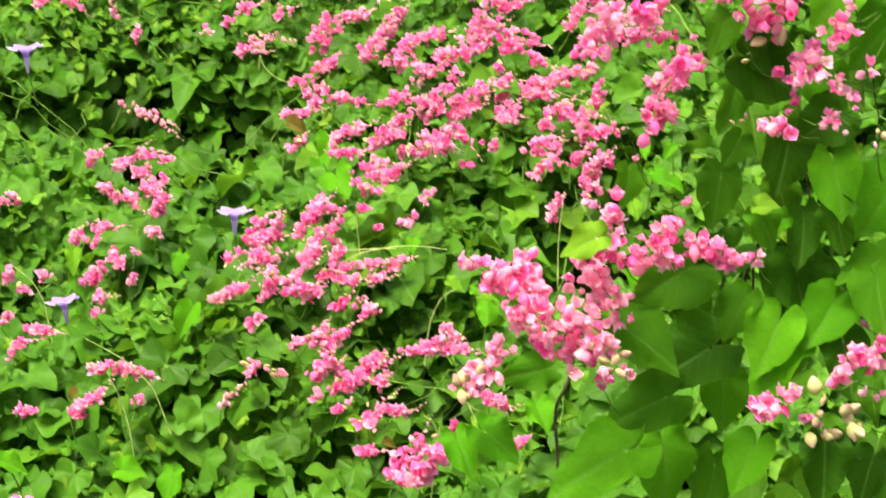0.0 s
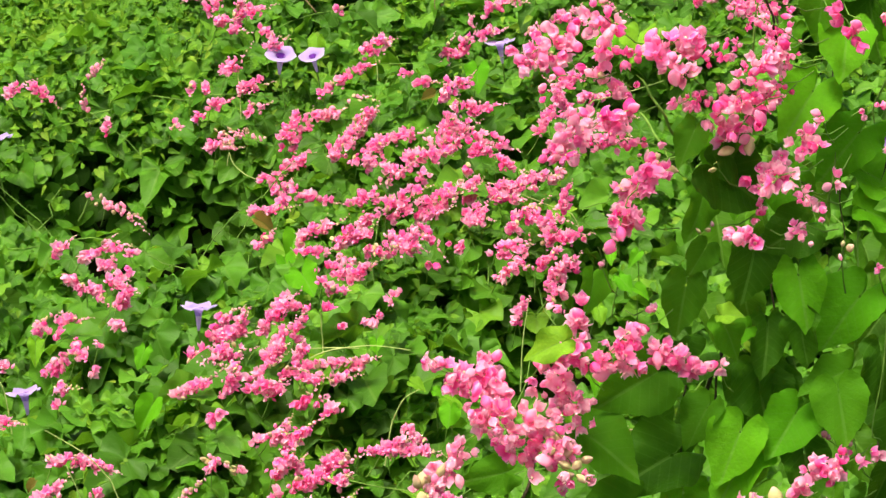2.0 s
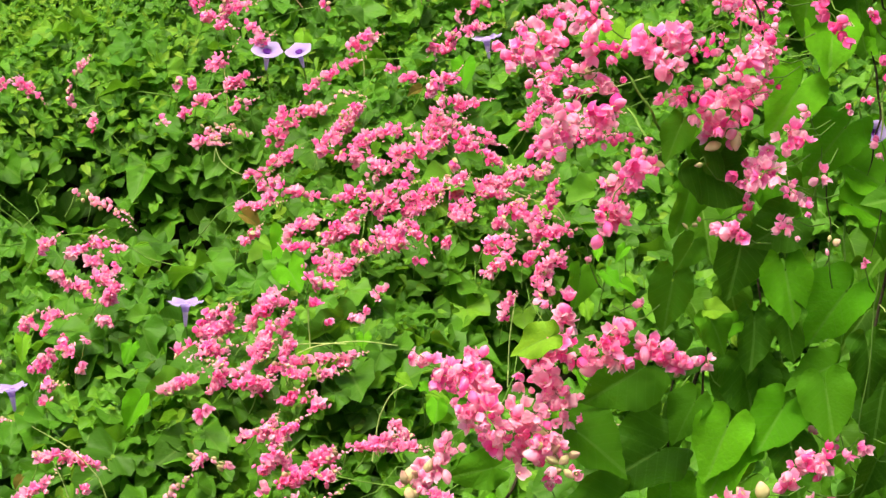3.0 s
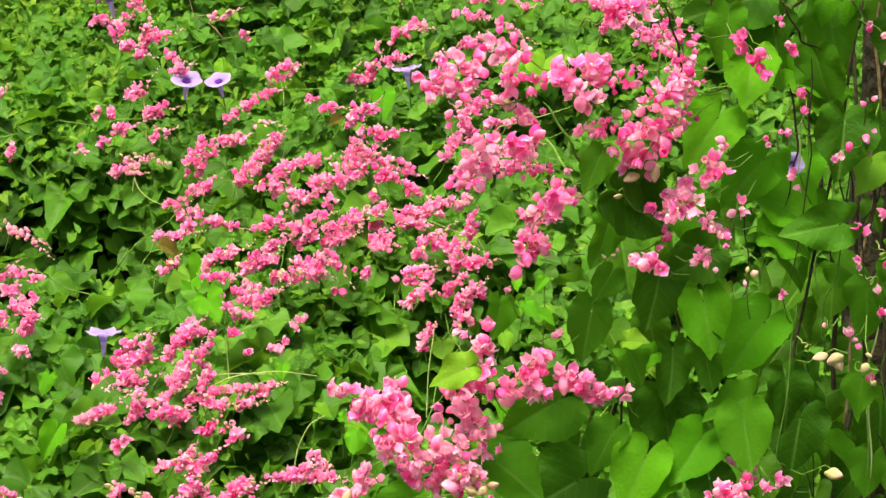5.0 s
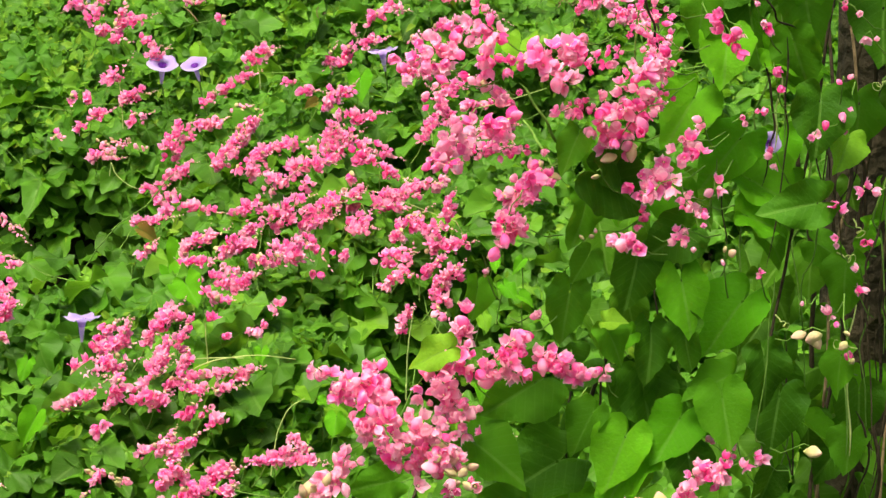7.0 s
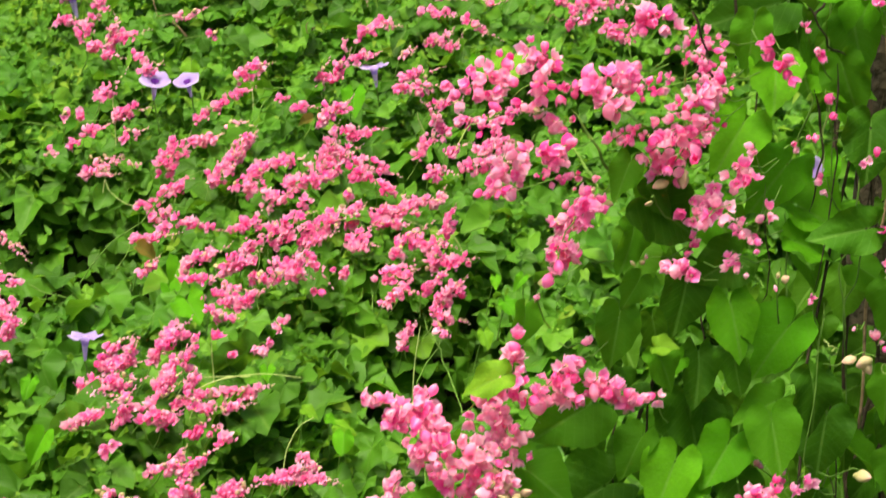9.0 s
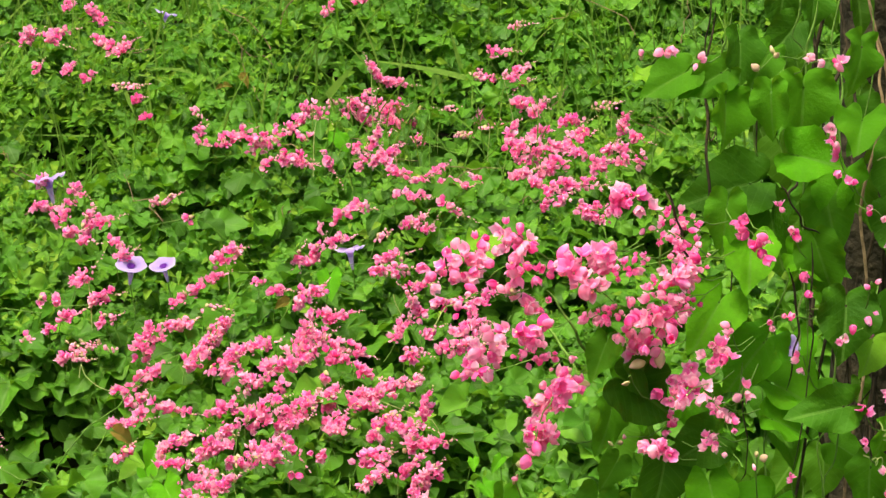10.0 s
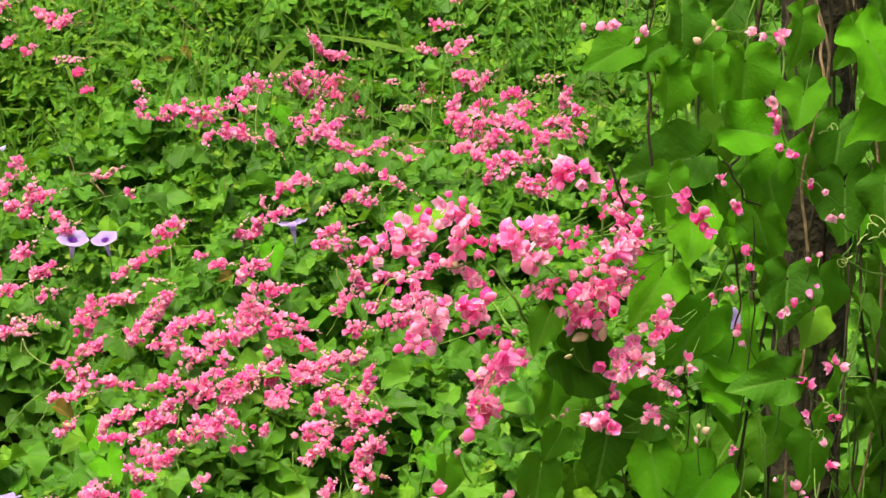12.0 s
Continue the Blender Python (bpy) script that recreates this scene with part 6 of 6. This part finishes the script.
# thin hanging stalks among the leaves
for k in range(60):
    x0, y0, z0 = fill.uniform(0.2, 0.6), fill.uniform(2.52, 2.8), fill.uniform(0.75, 1.6)
    if x0 < 0.27 and z0 < 1.1:
        continue
    line = [(x0 + 0.008 * math.sin(1.9 * s + k) + fill.gauss(0, 0.003), y0 + 0.01 * s, z0 - s * fill.uniform(0.04, 0.09)) for s in range(4)]
    vine_stem(line, fill.uniform(0.0008, 0.0016), 0.0007, fill.choice((mat_stem, mat_stem, mat_twig)))

# ---- trunk behind the vine ----
trunk = new("tree_trunk")
trunk.location = (0.55, 3.2, -0.5)
tagged(trunk, "weathered brown trunk wrapped in climbing vine", "tree trunk")
part("bole", tube_mesh("bole", curve_points((0, 0, 0), (0.03, 0.05, 2.9), 0.0, 14, 0.006, rng), 0.055, 0.04, mat_bark, 14), trunk)
for k in range(5):
    a = k * 1.3
    part("limb", tube_mesh("limb", curve_points((0.02 * math.cos(a), 0.02, 1.8 + 0.2 * k), (0.32 * math.cos(a), 0.1 + 0.15 * math.sin(a), 2.35 + 0.15 * k), 0.05, 7, 0.01, rng), 0.022, 0.007, mat_bark, 7), trunk)

# ---- bright young leaves and bare runners above the mat ----
def young_leaf(at, width, tip, normal):
    r = random.Random(round(1e4 * (at[0] * 5 + at[2])))
    turn = turned(np.array(normal, float), tip)
    root = new("young_leaf")
    root.location = np.array(at) - turn[:, 1] * width * 0.35
    tagged(root, "bright yellow-green young vine leaf standing above the leaf mat", "leaf", "young vine leaves")
    part("blade", r.choice(VINE_LEAVES[r.choice((2, 2, 3))]), root, placed(turn, (0, 0, 0), width * 0.85))
    part("stalk", tube_mesh("stalk", curve_points((0, 0, 0), (r.uniform(-0.02, 0.02), 0.05, -0.09), 0.01, 6), 0.0011, 0.0014, mat_stem), root)


young_leaf((-0.520, 4.925, 0.445), 0.066, (-0.17, -0.2, -0.98), (0.14, -0.7, 0.89))
young_leaf((-0.470, 4.708, 0.420), 0.074, (0.50, -0.2, -0.87), (-0.30, -0.7, 0.98))
young_leaf((-0.521, 4.825, 0.422), 0.055, (0.17, -0.2, -0.98), (0.07, -0.7, 1.00))
young_leaf((0.146, 4.806, 0.404), 0.048, (0.50, -0.2, -0.87), (-0.16, -0.7, 1.20))
young_leaf((0.164, 4.867, 0.442), 0.038, (-0.50, -0.2, -0.87), (0.10, -0.7, 0.83))
young_leaf((0.178, 4.768, 0.395), 0.037, (0.77, -0.2, -0.64), (-0.13, -0.7, 0.80))
young_leaf((-0.176, 4.283, 0.279), 0.048, (-0.17, -0.2, -0.98), (0.21, -0.7, 0.80))
young_leaf((-0.235, 4.355, 0.313), 0.034, (0.94, -0.2, -0.34), (0.27, -0.7, 0.97))
young_leaf((-0.194, 4.341, 0.302), 0.034, (0.98, -0.2, -0.17), (0.34, -0.7, 1.01))
young_leaf((-0.709, 4.239, 0.281), 0.067, (-0.34, -0.2, -0.94), (-0.02, -0.7, 0.47))
young_leaf((-0.317, 4.445, 0.360), 0.039, (0.00, -0.2, -1.00), (0.07, -0.7, 1.01))
young_leaf((0.097, 4.793, 0.343), 0.043, (0.17, -0.2, -0.98), (0.04, -0.7, 0.96))
young_leaf((-0.772, 4.571, 0.302), 0.047, (-0.17, -0.2, -0.98), (-0.12, -0.7, 0.77))
young_leaf((0.119, 4.891, 0.436), 0.033, (0.17, -0.2, -0.98), (-0.24, -0.7, 1.12))
young_leaf((-0.748, 3.869, 0.133), 0.052, (1.00, -0.2, -0.00), (0.04, -0.7, 0.75))
young_leaf((-0.680, 3.820, 0.122), 0.065, (0.00, -0.2, -1.00), (-0.33, -0.7, 0.82))
young_leaf((-0.936, 3.837, 0.156), 0.051, (0.98, -0.2, -0.17), (0.36, -0.7, 0.94))
young_leaf((-0.178, 3.939, 0.169), 0.062, (0.50, -0.2, -0.87), (-0.18, -0.7, 1.14))
young_leaf((-0.076, 3.959, 0.190), 0.062, (0.17, -0.2, -0.98), (0.36, -0.7, 1.05))
young_leaf((-0.974, 4.577, 0.310), 0.051, (0.00, -0.2, -1.00), (0.20, -0.7, 1.08))
young_leaf((-0.381, 4.003, 0.159), 0.053, (0.94, -0.2, -0.34), (0.14, -0.7, 1.01))
young_leaf((-0.406, 4.370, 0.336), 0.059, (0.94, -0.2, -0.34), (-0.20, -0.7, 1.15))
young_leaf((-0.598, 4.513, 0.343), 0.040, (-0.98, -0.2, -0.17), (0.06, -0.7, 1.25))
young_leaf((0.083, 4.365, 0.321), 0.044, (-0.09, -0.2, -1.00), (-0.51, -0.7, 0.99))
young_leaf((-0.170, 4.320, 0.295), 0.044, (0.98, -0.2, -0.17), (0.25, -0.7, 0.78))
young_leaf((0.196, 5.951, 0.721), 0.107, (-0.17, -0.2, -0.98), (0.11, -0.7, 1.00))
young_leaf((0.128, 5.963, 0.713), 0.081, (0.00, -0.2, -1.00), (0.14, -0.7, 0.74))
young_leaf((-0.174, 5.664, 0.683), 0.077, (0.00, -0.2, -1.00), (-0.04, -0.7, 1.05))
young_leaf((-0.142, 6.700, 0.921), 0.075, (0.50, -0.2, -0.87), (0.32, -0.7, 0.87))
young_leaf((0.704, 6.864, 1.074), 0.092, (0.94, -0.2, -0.34), (0.02, -0.7, 0.89))
young_leaf((-0.556, 5.847, 0.731), 0.053, (-0.17, -0.2, -0.98), (0.26, -0.7, 0.64))


def dry_leaf(at, width, tip, normal):
    turn = turned(np.array(normal, float), tip)
    ob = new("dry_leaf", DRY_LEAF)
    ob.matrix_basis = placed(turn, np.array(at) - turn[:, 1] * width * 0.35, width)
    tagged(ob, "withered orange-brown leaf caught among green leaves", "leaf", "withered leaves")


DRY_LEAF = mesh_of("dry_leaf", *VINE[4], leaf_material("withered_leaf", [(0.0, (0.22, 0.1, 0.03)), (1.0, (0.38, 0.2, 0.05))], False))
dry_leaf((-0.586, 5.016, 0.471), 0.043, (0.94, -0.2, -0.34), (0.29, -0.8, 0.60))
dry_leaf((-0.278, 5.530, 0.660), 0.031, (-0.94, -0.2, -0.34), (-0.16, -0.8, 0.60))
dry_leaf((0.015, 7.368, 0.954), 0.027, (0.00, -0.2, -1.00), (-0.02, -0.8, 0.60))
dry_leaf((-0.467, 6.967, 1.051), 0.022, (0.98, -0.2, -0.17), (-0.64, -0.8, 0.60))
dry_leaf((-0.490, 6.966, 1.045), 0.019, (-0.98, -0.2, -0.17), (-0.22, -0.8, 0.60))
dry_leaf((-0.420, 6.974, 1.063), 0.035, (0.77, -0.2, -0.64), (0.38, -0.8, 0.60))
dry_leaf((0.050, 7.285, 0.853), 0.030, (0.50, -0.2, -0.87), (-0.17, -0.8, 0.60))
dry_leaf((-0.330, 3.956, 0.150), 0.020, (0.87, -0.2, -0.50), (-0.18, -0.8, 0.60))
dry_leaf((-0.873, 4.033, 0.214), 0.022, (-0.50, -0.2, -0.87), (-0.30, -0.8, 0.60))


def runner(*points):
    pts = np.array(points)
    t = np.linspace(0, len(pts) - 1, 7 * (len(pts) - 1) + 1)
    line = np.stack([np.interp(t, np.arange(len(pts)), pts[:, k]) for k in range(3)], 1)
    for _ in range(6):
        line[1:-1] = (line[:-2] + line[1:-1] * 2 + line[2:]) / 4
    line[:3, 2] -= np.array((0.05, 0.03, 0.012))
    tagged(new("vine_runner", tube_mesh("vine_runner", line, 0.0014, 0.0009, mat_pale_stem, 6)), "bare pale green vine runner arching over the leaves", "stem", "bare vine runners")


runner((-0.735, 5.571, 0.540), (-0.723, 5.565, 0.496), (-0.693, 5.560, 0.471), (-0.654, 5.554, 0.458))
runner((-0.455, 4.385, 0.342), (-0.403, 4.378, 0.371), (-0.321, 4.371, 0.384), (-0.250, 4.365, 0.376))
runner((-0.287, 4.223, 0.253), (-0.256, 4.217, 0.328), (-0.226, 4.210, 0.346))
runner((-0.053, 4.423, 0.336), (-0.048, 4.417, 0.401), (-0.039, 4.410, 0.461))
runner((-0.413, 4.430, 0.363), (-0.416, 4.423, 0.396), (-0.416, 4.417, 0.430))
runner((-0.142, 5.192, 0.514), (-0.190, 5.186, 0.517), (-0.236, 5.180, 0.515))
runner((0.070, 5.031, 0.487), (0.001, 5.025, 0.511), (-0.068, 5.019, 0.541))
runner((-0.710, 4.033, 0.192), (-0.772, 4.025, 0.274), (-0.844, 4.018, 0.318))
runner((-0.749, 3.913, 0.152), (-0.766, 3.906, 0.243), (-0.786, 3.898, 0.295))
runner((-0.254, 3.798, 0.150), (-0.236, 3.790, 0.200), (-0.243, 3.783, 0.241), (-0.260, 3.775, 0.257))
runner((-0.492, 4.418, 0.357), (-0.408, 4.411, 0.367), (-0.346, 4.405, 0.368))
runner((-0.958, 4.279, 0.283), (-0.982, 4.273, 0.348), (-1.019, 4.266, 0.382))
runner((-0.185, 3.959, 0.290), (-0.205, 3.951, 0.233), (-0.178, 3.944, 0.177))
runner((-0.007, 5.466, 0.634), (-0.029, 5.460, 0.673), (-0.031, 5.454, 0.693))
runner((0.056, 5.544, 0.645), (0.132, 5.538, 0.661), (0.245, 5.533, 0.699))
runner((-0.404, 5.739, 0.683), (-0.410, 5.734, 0.712), (-0.414, 5.729, 0.733))
runner((0.252, 6.942, 0.852), (0.256, 6.937, 0.892), (0.259, 6.932, 0.939))
runner((0.331, 6.966, 0.928), (0.315, 6.962, 0.999), (0.299, 6.957, 1.062))
runner((-0.061, 6.835, 0.886), (-0.067, 6.831, 0.964), (-0.070, 6.826, 1.102))
runner((0.124, 7.271, 0.863), (0.127, 7.267, 0.912), (0.121, 7.262, 0.953))
runner((-0.221, 6.368, 0.907), (-0.218, 6.363, 0.972), (-0.209, 6.358, 1.015))
runner((-0.714, 5.665, 0.633), (-0.718, 5.660, 0.666), (-0.719, 5.655, 0.699))

# ---- grass on the upper bank ----
def blade_arrays(base, top, sag, width):
    """A long folded blade that arches from base to top."""
    t = np.linspace(0, 1, 9)
    p = curve_points(base, top, sag, 9)
    way = unit(np.gradient(p, axis=0))
    side = unit(np.cross(way, np.array((0.15, -1.0, 0.3))))
    w = width * np.sqrt(np.clip(1 - t, 0, 1)) * (0.6 + 0.4 * np.sin(np.pi * np.clip(t + 0.15, 0, 1)))
    v = np.stack([p - side * w[:, None], p + np.array((0, 0.0, -0.25)) * w[:, None], p + side * w[:, None]], 1).reshape(-1, 3)
    uv = np.stack([np.tile((0.0, 0.5, 1.0), 9), np.repeat(t, 3)], 1)
    return v, grid_quads(9, 3), uv


def grass_blade(base, top, sag, width):
    tagged(new("grass_blade", mesh_of("grass_blade", *blade_arrays(np.array(base), np.array(top), sag, width), mat_grass)),
           "long pale green grass blade arching over the weeds", "grass", "long grass blades")


grass_blade((0.249, 7.334, 1.035), (-0.080, 7.321, 1.098), 0.008, 0.0099)
grass_blade((-0.193, 7.250, 1.000), (-0.116, 7.237, 1.091), 0.000, 0.0131)
grass_blade((0.201, 7.388, 1.060), (0.160, 7.375, 1.201), 0.000, 0.0075)
grass_blade((0.117, 7.341, 1.055), (0.109, 7.328, 0.957), 0.000, 0.0066)
grass_blade((0.126, 7.345, 1.054), (0.150, 7.332, 0.965), 0.000, 0.0066)
grass_blade((-0.852, 6.964, 0.912), (-1.052, 6.950, 0.918), 0.000, 0.0031)
grass_blade((-0.574, 7.045, 1.082), (-0.714, 7.032, 1.088), 0.008, 0.0048)
grass_blade((-0.750, 6.986, 1.032), (-0.723, 6.973, 0.962), 0.000, 0.0063)
grass_blade((-0.690, 7.108, 1.103), (-0.608, 7.094, 1.167), 0.000, 0.0024)
grass_blade((-0.451, 6.852, 1.099), (-0.527, 6.839, 1.048), 0.000, 0.0039)
grass_blade((-0.712, 7.004, 1.078), (-0.571, 6.990, 0.999), 0.016, 0.0024)
grass_blade((-0.220, 7.340, 1.072), (-0.153, 7.327, 1.204), 0.000, 0.0025)

vs, qs, us, base = [], [], [], 0
for _ in range(1200):
    x, y = mat_places(30, 6.5, 8.6, 0.3)
    x, y = float(x[0]), float(y[0])
    z = canopy(x, y)
    l = rng.uniform(0.1, 0.36)
    v, q, uv = blade_arrays(np.array((x, y, z - 0.05)), np.array((x + rng.normal(0, 0.09), y + rng.normal(-0.04, 0.07), z + l * rng.uniform(0.3, 0.8))), l * 0.15, rng.uniform(0.0015, 0.004))
    vs.append(v), qs.append(q + base), us.append(uv)
    base += len(v)
tagged(new("grass_tufts", mesh_of("grass_tufts", np.concatenate(vs), np.concatenate(qs), np.concatenate(us), mat_grass)),
       "thin grass growing between weeds on the upper bank", "grass", kind="stuff")

lines = []
for _ in range(70):
    x, y = mat_places(30, 6.2, 8.4, 0.2)
    x, y, a, l = float(x[0]), float(y[0]), rng.uniform(0, 6.28), rng.uniform(0.08, 0.3)
    x2, y2 = x + l * math.cos(a), y + 0.5 * l * math.sin(a)
    lines.append((curve_points((x, y, canopy(x, y) + 0.0), (x2, y2, canopy(x2, y2) + rng.uniform(0.0, 0.12)), rng.uniform(-0.02, 0.05), 7, 0.01, rng), 0.0018, 0.0009))
tagged(new("dry_twigs", joined_tubes("dry_twigs", lines, mat_dry)), "thin dry brown twigs caught in the weeds", "twigs", kind="stuff")
